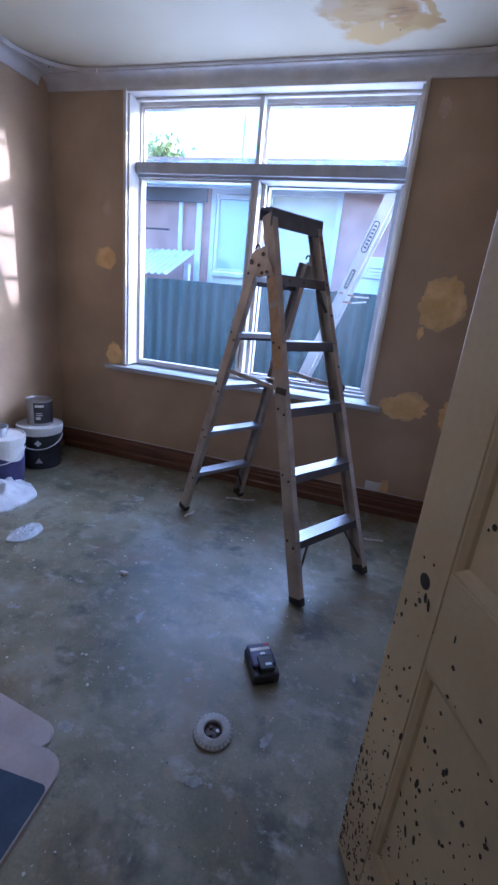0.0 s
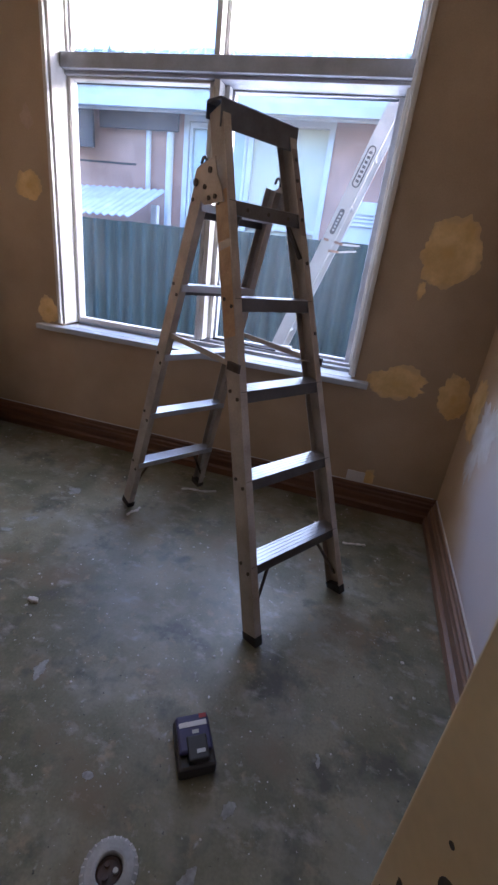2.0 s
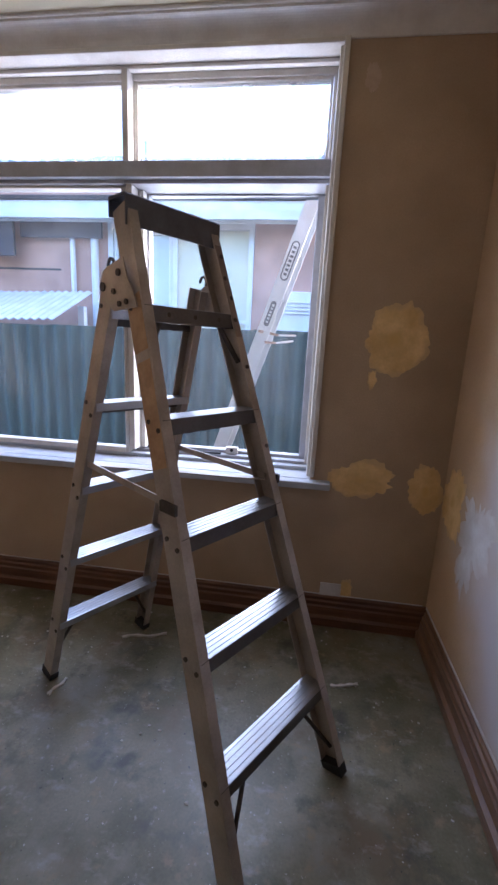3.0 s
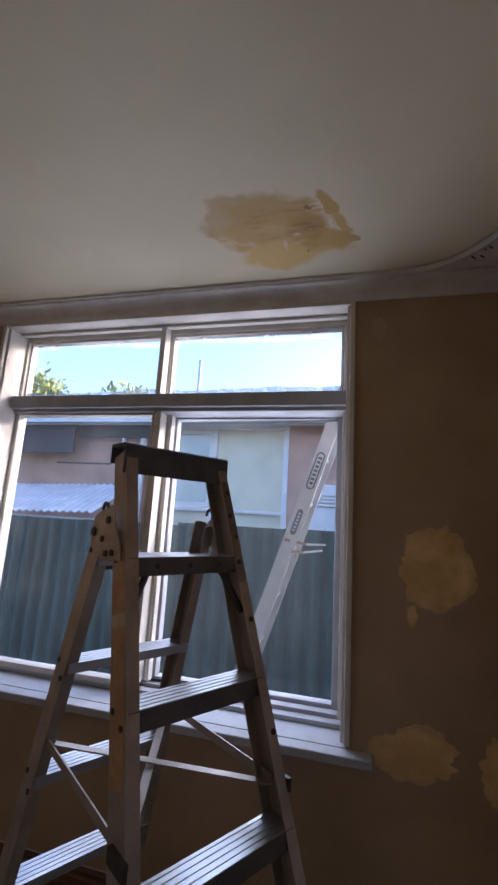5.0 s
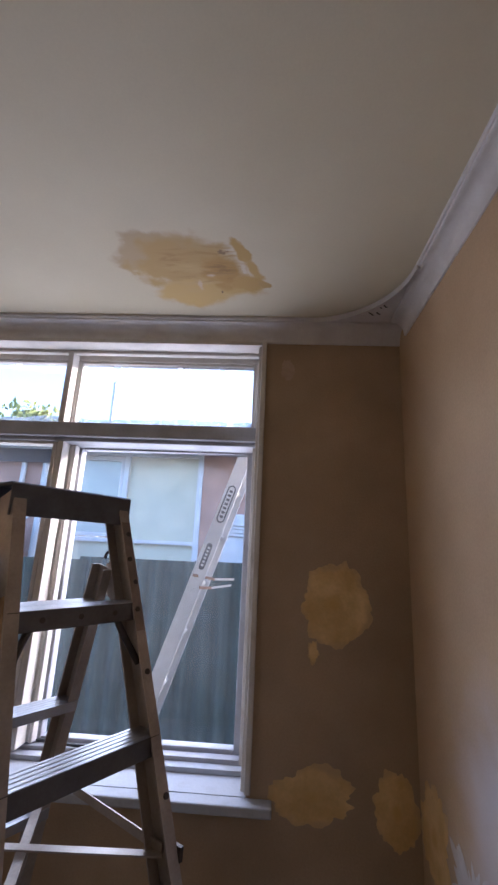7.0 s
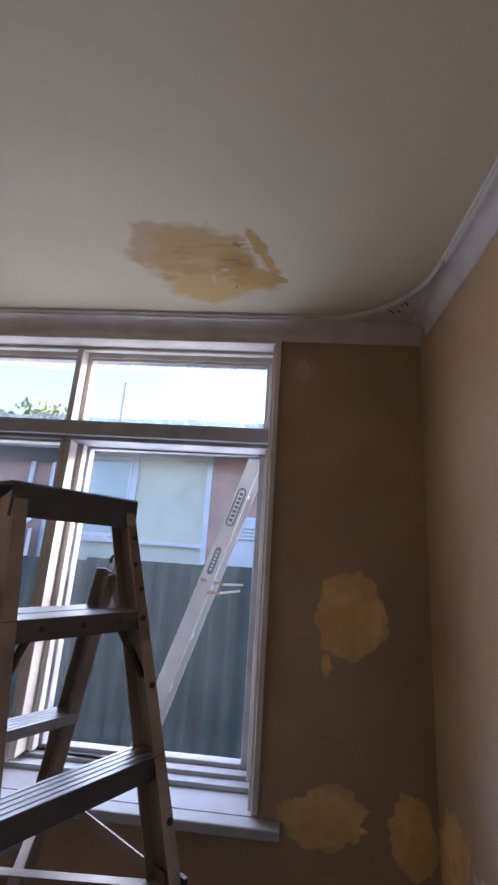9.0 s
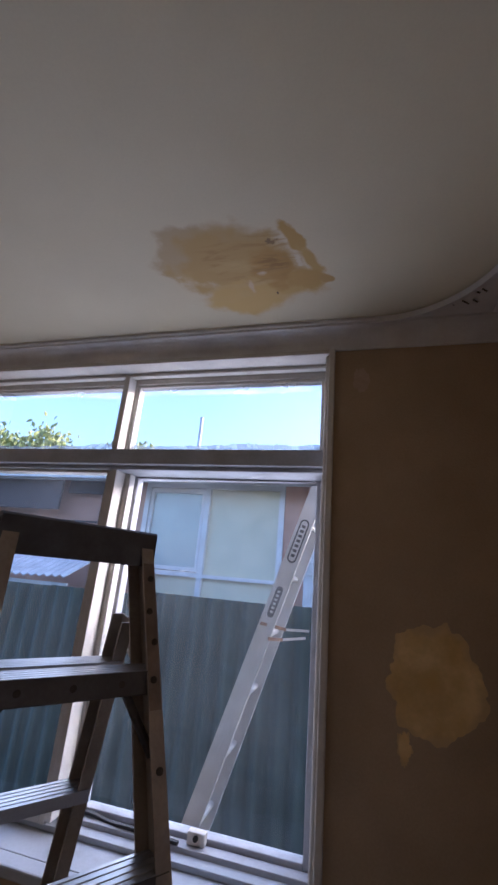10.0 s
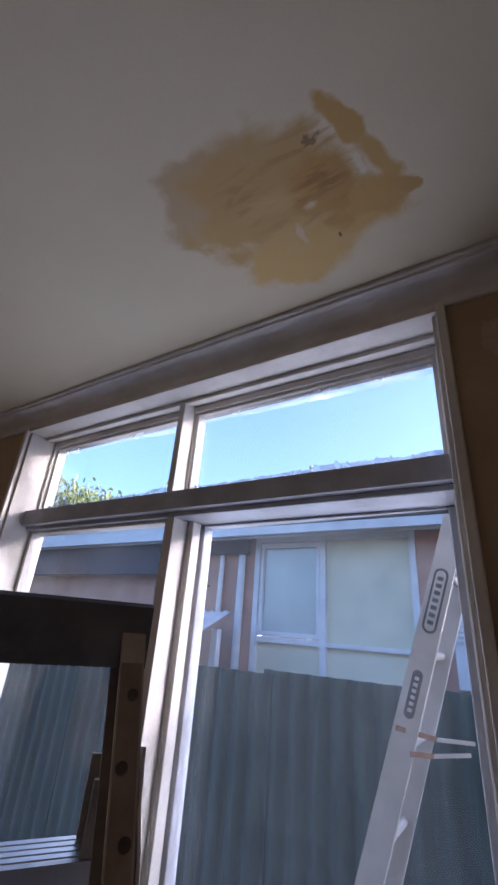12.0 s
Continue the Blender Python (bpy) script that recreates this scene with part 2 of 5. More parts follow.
overlay(M_FLOOR, (0.085, 0.085, 0.062), 5.0, 0.53, 0.66, detail=9, shift=(2, 9, 0), coarse=0.62)
overlay(M_FLOOR, (0.30, 0.245, 0.15), 12, 0.58, 0.70, detail=8, shift=(8, 5, 0), coarse=0.65)
overlay(M_FLOOR, (0.36, 0.35, 0.305), 9, 0.56, 0.74, detail=10, shift=(4, 2, 0), stretch=(1, 1.5, 1), coarse=0.65)
overlay(M_FLOOR, (0.39, 0.385, 0.345), 24, 0.63, 0.76, detail=6, shift=(6, 3, 0), stretch=(1.6, 1, 1), coarse=0.6)
overlay(M_FLOOR, (0.58, 0.58, 0.56), 85, 0.69, 0.75, detail=3, shift=(9, 2, 0))
overlay(M_FLOOR, (0.04, 0.04, 0.035), 60, 0.69, 0.75, detail=3, shift=(5, 8, 0))
M_DOOR = node_mat("cream_door_paint", (0.70, 0.575, 0.33), (0.62, 0.49, 0.27), 0.42, 3, 70, 0.06, grain=0.07)
overlay(M_DOOR, (0.36, 0.27, 0.17), 2.2, 0.6, 0.8, shift=(2, 0, 5))
M_SPECK = node_mat("dark_chip", (0.03, 0.026, 0.024), (0.06, 0.05, 0.045), 0.7, 30, 80, 0, grain=0.2)
M_ALU = node_mat("weathered_aluminium", (0.50, 0.44, 0.37), (0.37, 0.32, 0.265), 0.44, 9, 120, 0.08, metal=0.4, grain=0.18)
# tread lips: the shade on them is put into this darker tone
M_LIP = node_mat("shaded_aluminium_lip", (0.15, 0.138, 0.128), (0.10, 0.09, 0.082), 0.5, 9, 120, 0.08, metal=0.5, grain=0.18)
M_ALU_TREAD = node_mat("ribbed_aluminium", (0.52, 0.53, 0.55), (0.42, 0.42, 0.43), 0.42, 5, 150, 0.0, metal=0.9, grain=0.1)
# cap stands against the window; its backlit darkness is put into the colour
M_CAP = node_mat("backlit_grey_cap", (0.15, 0.155, 0.18), (0.095, 0.10, 0.115), 0.5, 12, 90, 0.08, metal=0.4, grain=0.15)
M_RIVET = node_mat("dark_rivet", (0.06, 0.05, 0.045), (0.1, 0.085, 0.07), 0.5, 40, 90, 0, metal=0.5)
M_RUBBER = node_mat("black_rubber", (0.02, 0.02, 0.021), (0.035, 0.034, 0.033), 0.7, 20, 90, 0.1)
M_TAPE = node_mat("faded_brown_sticker", (0.56, 0.37, 0.20), (0.42, 0.26, 0.13), 0.6, 16, 90, 0.05, grain=0.2)
M_FILL = node_mat("ochre_filler", (0.84, 0.61, 0.27), (0.68, 0.46, 0.18), 0.85, 9, 70, 0.2, grain=0.12)
M_FILL_W = node_mat("white_filler", (0.72, 0.70, 0.68), (0.6, 0.56, 0.52), 0.85, 9, 70, 0.2, grain=0.1)
M_GLASS = glass_mat("window_glass", dust=0.016)
M_GLASS_UP = glass_mat("upper_window_glass", dust=0.01)
M_FENCE = node_mat("grey_green_fibre_cement", (0.042, 0.076, 0.067), (0.028, 0.053, 0.047), 0.85, 2.6, 60, 0.06, stretch=(3, 3, 0.7), grain=0.2, vary=0.08)
M_MORTAR = node_mat("faded_red_masonry", (0.50, 0.295, 0.215), (0.38, 0.22, 0.16), 0.95, 3, 40, 0.2, grain=0.15)
M_NBPAINT = node_mat("neighbour_white_timber", (0.72, 0.73, 0.73), (0.60, 0.61, 0.6), 0.6, 5, 60, 0.1, grain=0.1)
M_BLIND = node_mat("cream_blind", (0.68, 0.66, 0.49), (0.56, 0.56, 0.41), 0.4, 2.5, 50, 0.02, grain=0.04, specular=0.4)
M_ROOF = node_mat("dark_roof_and_shade", (0.035, 0.035, 0.04), (0.06, 0.055, 0.055), 0.85, 6, 60, 0.3, grain=0.3)
M_ZINC = node_mat("pale_corrugated_iron", (0.58, 0.60, 0.62), (0.45, 0.46, 0.47), 0.5, 5, 50, 0.05, metal=0.2, grain=0.1)
M_GROUND = node_mat("packed_earth", (0.16, 0.13, 0.10), (0.10, 0.10, 0.06), 0.95, 1.5, 30, 0.3, grain=0.3)
M_HALL = node_mat("hall_paint", (0.55, 0.49, 0.40), (0.48, 0.42, 0.34), 0.8, 2, 90, 0.05, grain=0.06)

# ---- mesh helpers ----


def part(name, bm, material, parent=None, label=""):
    """Links a bmesh as one mesh object, under a thing or a part if given."""
    me = bpy.data.meshes.new(name)
    bmesh.ops.recalc_face_normals(bm, faces=bm.faces[:])
    bm.to_mesh(me)
    bm.free()
    me.materials.append(material)
    ob = new(name, me)
    if parent is not None:
        ob.parent = parent
    if label:
        ob["label"] = label
    return ob


def thing(name, at, label, category, group="", turn=0.0):
    ob = new(name)
    ob.empty_display_size = 0.05
    ob.matrix_basis = pose(*at, 0, 0, turn)
    return tagged(ob, label, category, group)


def box(bm, x0, x1, y0, y1, z0, z1, bevel=0.0, m=None):
    mat = Matrix.Translation(((x0 + x1) / 2, (y0 + y1) / 2, (z0 + z1) / 2)) @ Matrix.Diagonal((x1 - x0, y1 - y0, z1 - z0, 1))
    got = bmesh.ops.create_cube(bm, size=1, matrix=mat)["verts"]
    if bevel:
        edges = list({e for v in got for e in v.link_edges})
        out = bmesh.ops.bevel(bm, geom=edges, offset=bevel, segments=2, affect="EDGES", profile=0.5)
        got = list({v for f in out["faces"] for v in f.verts} | {v for v in got if v.is_valid})
    if m is not None:
        bmesh.ops.transform(bm, matrix=m, verts=got)
    return got


def boxes(*rows, bevel=0.0):
    bm = bmesh.new()
    for r in rows:
        box(bm, *r, bevel=bevel)
    return bm


def prism(bm, profile, p0, p1, ax, ay):
    """Sweeps a closed outline, laid out along ax and ay, from p0 to p1."""
    p0, p1, ax, ay = Vector(p0), Vector(p1), Vector(ax), Vector(ay)
    lo = [bm.verts.new(p0 + ax * a + ay * b) for a, b in profile]
    hi = [bm.verts.new(p1 + ax * a + ay * b) for a, b in profile]
    n = len(profile)
    for i in range(n):
        bm.faces.new((lo[i], lo[(i + 1) % n], hi[(i + 1) % n], hi[i]))
    bm.faces.new(lo[::-1])
    bm.faces.new(hi)
    return lo + hi


def bar(bm, p0, p1, w, h, up=(0, 0, 1)):
    """A flat bar from p0 to p1, w across and h thick."""
    p0, p1 = Vector(p0), Vector(p1)
    d = (p1 - p0).normalized()
    ax = d.cross(Vector(up)).normalized()
    ay = ax.cross(d).normalized()
    return prism(bm, [(-w / 2, -h / 2), (w / 2, -h / 2), (w / 2, h / 2), (-w / 2, h / 2)], p0, p1, ax, ay)


def sweep(bm, path, widths, h, up=(0, 0, 1)):
    """One closed strip of rectangular section along a path, with a width at each point."""
    rings = []
    for k, p in enumerate(path):
        d = (path[min(k + 1, len(path) - 1)] - path[max(k - 1, 0)]).normalized()
        ax = d.cross(Vector(up)).normalized()
        ay = ax.cross(d).normalized()
        w = widths[k] / 2
        rings.append([bm.verts.new(p + ax * x + ay * y) for x, y in ((-w, -h / 2), (w, -h / 2), (w, h / 2), (-w, h / 2))])
    for q, w in zip(rings, rings[1:]):
        for i in range(4):
            bm.faces.new((q[i], q[(i + 1) % 4], w[(i + 1) % 4], w[i]))
    bm.faces.new(rings[0][::-1])
    bm.faces.new(rings[-1])


def rod(bm, p0, p1, r0, r1=None, seg=16):
    p0, p1 = Vector(p0), Vector(p1)
    m = Matrix.Translation((p0 + p1) / 2) @ (p1 - p0).to_track_quat("Z", "Y").to_matrix().to_4x4()
    return bmesh.ops.create_cone(bm, cap_ends=True, segments=seg, radius1=r0, radius2=r0 if r1 is None else r1, depth=(p1 - p0).length, matrix=m)["verts"]


def lathe(bm, rows, seg=32, m=None):
    """Turns (radius, height) rows about z."""
    rings = []
    for r, z in rows:
        rings.append([bm.verts.new((r * math.cos(2 * math.pi * i / seg), r * math.sin(2 * math.pi * i / seg), z)) for i in range(seg)])
    for a, b in zip(rings, rings[1:]):
        for i in range(seg):
            bm.faces.new((a[i], a[(i + 1) % seg], b[(i + 1) % seg], b[i]))
    bm.faces.new(rings[0][::-1])
    bm.faces.new(rings[-1])
    got = [v for ring in rings for v in ring]
    if m is not None:
        bmesh.ops.transform(bm, matrix=m, verts=got)
    return got


def ragged(bm, centre, ax, ay, out, ra, rb, seed, rough=0.35, thick=0.003, points=90, lobes=1.6):
    """A smear with an uneven outline on a flat surface, a little proud of it."""
    c, ax, ay, out = Vector(centre), Vector(ax), Vector(ay), Vector(out)
    ring, edge = [], []
    for i in range(points):
        a = 2 * math.pi * i / points
        q = Vector((math.cos(a) * lobes, math.sin(a) * lobes, seed * 7.31))
        k = 1 + rough * noise.noise(q) * 1.4 + rough * 0.7 * noise.noise(q * 3.1) + rough * 0.25 * noise.noise(q * 7) + rough * 0.6 * max(0, noise.noise(q * 3.9 + Vector((9, 2, 4))) - 0.2)
        k = max(0.25, k)
        p = c + ax * (ra * k * math.cos(a)) + ay * (rb * k * math.sin(a))
        ring.append(bm.verts.new(p + out * thick * 0.45))
        edge.append(bm.verts.new(p - out * 0.004))
    inner = [bm.verts.new(c + (v.co - c) * 0.8 + out * thick * 0.55) for v in ring]
    mid = bm.verts.new(c + out * thick)
    for i in range(points):
        j = (i + 1) % points
        bm.faces.new((ring[i], ring[j], inner[j], inner[i]))
        bm.faces.new((inner[i], inner[j], mid))
        bm.faces.new((edge[i], edge[j], ring[j], ring[i]))


# ---- room shell ----
XW, XE, YS, YN, ZC = -2.405, 0.775, 0.20, 3.062, 2.717
WX0, WX1, WZ0, WZ1, WY = -1.768, 0.139, 0.76, 2.634, 3.27
WF = 3.40  # outer face of the sliding sash's frame, which stands proud of the wall
DX0, DX1, DZ = -0.17, 0.665, 2.06

floor = tagged(part("floor", boxes((XW - 0.2, XE + 0.2, -1.6, WY - 0.04, -0.15, 0)), M_FLOOR), "bare grey concrete floor with paint splashes and plaster dust", "floor", kind="structure")
wall_north = tagged(part("wall_north", boxes((XW, WX0, YN, WY, 0, ZC), (WX1, XE, YN, WY, 0, ZC), (WX0, WX1, YN, WY, 0, WZ0), (WX0, WX1, YN, WY, WZ1, ZC)), M_WALL), "brown painted window wall with patches of ochre filler", "wall", kind="structure")
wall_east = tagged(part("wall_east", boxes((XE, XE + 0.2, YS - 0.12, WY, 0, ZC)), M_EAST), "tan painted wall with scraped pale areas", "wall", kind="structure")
wall_west = tagged(part("wall_west", boxes((XW - 0.2, XW, YS - 0.12, WY, 0, ZC)), M_WALL), "brown painted side wall in sunlight", "wall", kind="structure")
wall_south = tagged(part("wall_south", boxes((XW, DX0, YS - 0.12, YS, 0, ZC), (DX1, XE, YS - 0.12, YS, 0, ZC), (DX0, DX1, YS - 0.12, YS, DZ, ZC)), M_WALL), "brown painted wall around the doorway", "wall", kind="structure")
ceiling = tagged(part("ceiling", boxes((XW - 0.2, XE + 0.2, -1.6, WY, ZC, ZC + 0.15)), M_CEIL), "off-white plaster ceiling with an ochre repair patch", "ceiling", kind="structure")
hall = tagged(part("hall_wall", boxes((XW - 0.2, XW - 0.1, -1.6, YS - 0.12, 0, ZC), (XE + 0.1, XE + 0.2, -1.6, YS - 0.12, 0, ZC), (XW - 0.2, XE + 0.2, -1.7, -1.6, 0, ZC)), M_HALL), "plain painted hallway walls", "wall", kind="structure")

# cornice: a coved moulding whose inner line is rounded at the window-wall corners


def cornice_piece(name, p0, p1, inward, narrow=1.0):
    bm = bmesh.new()
    prof = [(0, 0), (0, 0.086), (0.098, 0.086), (0.098, 0.076), (0.095, 0.073), (0.088, 0.073), (0.086, 0.065), (0.078, 0.063)]
    for i in range(10):
        a = math.pi / 2 * i / 9
        prof.append((0.010 + 0.062 * (1 - math.sin(a)), 0.063 - 0.059 * (1 - math.cos(a))))
    prof += [(0.008, 0.002), (0.008, 0)]
    prism(bm, [(a * narrow, b) for a, b in prof], p0, p1, inward, (0, 0, 1))
    return tagged(part(name, bm, M_CORN), "white coved plaster cornice between wall and ceiling", "cornice", kind="structure")


ZB = ZC - 0.086
cornice_piece("cornice_north", (XW, YN, ZB), (XE, YN, ZB), (0, -1, 0))
cornice_piece("cornice_east", (XE, YS, ZB), (XE, YN - 0.1005, ZB), (-1, 0, 0), 0.76)
cornice_piece("cornice_west", (XW, YS, ZB), (XW, YN - 0.1005, ZB), (1, 0, 0))
cornice_piece("cornice_south", (XW + 0.1005, YS, ZB), (XE - 0.1005, YS, ZB), (0, 1, 0))


def cornice_corner(name, cx, cy, sx):
    """The curved fillet with a pierced lattice that rounds a corner of the cornice."""
    ob = tagged(new(name), "curved plaster cornice corner with a pierced lattice", "cornice", kind="structure")
    r = 0.38
    # flat web with slots along the diagonal
    bm = bmesh.new()
    arc = []
    for i in range(17):
        a = math.pi / 2 * i / 16
        arc.append((cx - sx * (r - r * math.sin(a)), cy - (r - r * math.cos(a))))
    top = [bm.verts.new((x, y, ZC - 0.004)) for x, y in arc] + [bm.verts.new((cx, cy, ZC - 0.004))]
    bot = [bm.verts.new((x, y, ZC - 0.016)) for x, y in arc] + [bm.verts.new((cx, cy, ZC - 0.016))]
    bm.faces.new(top)
    bm.faces.new(bot[::-1])
    for i in range(len(top)):
        j = (i + 1) % len(top)
        bm.faces.new((top[i], bot[i], bot[j], top[j]))
    part("web", bm, M_CORN, ob)
    # raised bead along the curve
    bm = bmesh.new()
    for i in range(16):
        (x0, y0), (x1, y1) = arc[i], arc[i + 1]
        bar(bm, (x0, y0, ZC - 0.018), (x1, y1, ZC - 0.018), 0.016, 0.024)
        rod(bm, (x1, y1, ZC - 0.030), (x1, y1, ZC - 0.006), 0.008, seg=10)
    part("bead", bm, M_CORN, ob)
    # slots
    for k in range(5):
        f = 0.40 + 0.055 * k
        a = math.pi / 2 * f
        x, y = cx - sx * (r - r * math.sin(a)), cy - (r - r * math.cos(a))
        q = 0.10 + 0.14 * (k % 3)
        px, py = x + (cx - x) * q, y + (cy - y) * q
        bm = bmesh.new()
        d = Vector((sx, 0.9, 0)).normalized() * (0.020 if k % 2 else 0.012)
        bar(bm, Vector((px, py, ZC - 0.0165)) - d, Vector((px, py, ZC - 0.0165)) + d, 0.005, 0.004)
        part("slot", bm, M_SPECK, ob, "dark pierced slot")
    return ob


cornice_corner("cornice_corner_1", XE - 0.070, YN - 0.096, 1)
cornice_corner("cornice_corner_2", XW + 0.092, YN - 0.096, -1)


def skirting(name, p0, p1, inward, mat):
    bm = bmesh.new()
    prof = [(0, 0), (0, 0.160), (0.012, 0.160), (0.018, 0.153), (0.018, 0.138), (0.026, 0.130), (0.026, 0.112), (0.032, 0.104), (0.032, 0.058), (0.046, 0.046), (0.046, 0.004), (0.043, 0)]
    prism(bm, prof, p0, p1, inward, (0, 0, 1))
    return tagged(part(name, bm, mat), "dark stained timber skirting board with moulded top", "baseboard", kind="structure")


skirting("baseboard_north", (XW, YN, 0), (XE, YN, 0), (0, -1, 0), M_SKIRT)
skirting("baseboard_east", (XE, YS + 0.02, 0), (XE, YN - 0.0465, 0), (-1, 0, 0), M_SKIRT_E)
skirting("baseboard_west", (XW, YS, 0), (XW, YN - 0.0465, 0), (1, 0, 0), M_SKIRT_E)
skirting("baseboard_south", (XW + 0.0465, YS, 0), (DX0 - 0.09, YS, 0), (0, 1, 0), M_SKIRT)

for name, rows in (("paint_line_1", (XE - 0.006, XE - 0.0005, YS + 0.05, YN - 0.02, 0.1605, 0.168)), ("paint_line_2", (XW + 0.02, XE - 0.02, YN - 0.003, YN - 0.0005, 0.1605, 0.165))):
    tagged(part(name, boxes(rows), M_FILL_W), "pale line of paint along the top of the skirting", "trim", kind="structure")

# ---- window ----
window = tagged(new("window_1"), "large white timber window with four panes and a deep sill", "window", kind="structure")


def wpart(name, rows, mat=M_TRIM, bevel=0.004, label="", parent=None):
    return part(name, boxes(*rows, bevel=bevel), mat, parent or window, label)


MX0, MX1 = -0.862, -0.806
M_FILM = bpy.data.materials.new("thin_paint_smear")
M_FILM.use_nodes = True
fn, fk = M_FILM.node_tree.nodes, M_FILM.node_tree.links
fn.clear()
f_out = fn.new("ShaderNodeOutputMaterial")
f_tl = fn.new("ShaderNodeBsdfTranslucent")
f_tl.inputs[0].default_value = (0.85, 0.86, 0.88, 1)
f_tr = fn.new("ShaderNodeBsdfTransparent")
f_co = fn.new("ShaderNodeTexCoord")
f_no = fn.new("ShaderNodeTexNoise")
f_no.inputs["Scale"].default_value = 9.0
f_no.inputs["Detail"].default_value = 8.0
fk.new(f_co.outputs["Object"], f_no.inputs["Vector"])
f_mr = fn.new("ShaderNodeMapRange")
f_mr.inputs["From Min"].default_value, f_mr.inputs["From Max"].default_value = 0.3, 0.65
f_mr.inputs["To Min"].default_value, f_mr.inputs["To Max"].default_value = 0.05, 0.34
fk.new(f_no.outputs[0], f_mr.inputs[0])
f_mx = fn.new("ShaderNodeMixShader")
fk.new(f_mr.outputs[0], f_mx.inputs[0])
fk.new(f_tr.outputs[0], f_mx.inputs[1])
fk.new(f_tl.outputs[0], f_mx.inputs[2])
fk.new(f_mx.outputs[0], f_out.inputs[0])
M_GRIME = M_FILM.copy()
M_GRIME.name = "grey_grime"
for node in M_GRIME.node_tree.nodes:
    if node.type == "BSDF_TRANSLUCENT":
        node.inputs[0].default_value = (0.12, 0.14, 0.17, 1)
    if node.type == "MAP_RANGE":
        node.inputs["To Min"].default_value, node.inputs["To Max"].default_value = 0.45, 0.95
    if node.type == "TEX_NOISE":
        node.inputs["Scale"].default_value = 22.0
wpart("architrave", [(WX0 - 0.016, WX0 + 0.008, 3.040, YN - 0.001, 0.80, WZ1)])
wpart("architrave", [(WX1 - 0.008, WX1 + 0.016, 3.040, YN - 0.001, 0.80, WZ1)])
wpart("jamb", [(WX0 + 0.0005, WX0 + 0.022, YN - 0.0005, WY - 0.002, 0.80, WZ1 - 0.021)])
wpart("jamb", [(WX1 - 0.022, WX1 - 0.0005, YN - 0.0005, WY - 0.002, 0.80, WZ1 - 0.021), (WX1 - 0.022, WX1 - 0.0005, WY - 0.0019, WF - 0.002, 0.80, 2.1648)])
wpart("head", [(WX0 + 0.0005, WX1 - 0.0005, 3.045, WY - 0.002, WZ1 - 0.020, WZ1 - 0.0005)])
for x0, x1 in ((WX0 + 0.023, -0.8495), (-0.8185, WX1 - 0.023)):
    wpart("head_stop", [(x0, x1, 3.135, 3.165, WZ1 - 0.036, WZ1 - 0.021)], bevel=0.003)
for x0, x1 in ((WX0 + 0.023, -0.8495), (-0.8185, WX1 - 0.023)):
    wpart("head_stop", [(x0, x1, 3.195, 3.225, WZ1 - 0.048, WZ1 - 0.021)], bevel=0.003)
wpart("jamb_stop", [(WX0 + 0.023, WX0 + 0.038, 3.19, 3.23, 2.236, WZ1 - 0.05)], bevel=0.003)
wpart("jamb_stop", [(WX1 - 0.038, WX1 - 0.023, 3.19, 3.23, 0.83, WZ1 - 0.05)], bevel=0.003)
wpart("mullion", [(-0.851, -0.821, 3.137, 3.2, 2.236, WZ1 - 0.022)], bevel=0.003)
wpart("mullion_bead", [(-0.856, -0.812, 3.2005, 3.25, 2.236, WZ1 - 0.049)], bevel=0.003)
wpart("mullion", [(-0.849, -0.819, 3.165, 3.245, 0.832, 2.146)], bevel=0.003)
wpart("mullion_post", [(MX0, MX1, 3.2455, 3.37, 0.832, 2.146)], bevel=0.003)
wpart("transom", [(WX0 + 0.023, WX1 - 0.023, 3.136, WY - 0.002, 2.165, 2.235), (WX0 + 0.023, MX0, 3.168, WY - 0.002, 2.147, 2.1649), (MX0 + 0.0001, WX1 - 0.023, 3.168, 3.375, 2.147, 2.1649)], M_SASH)
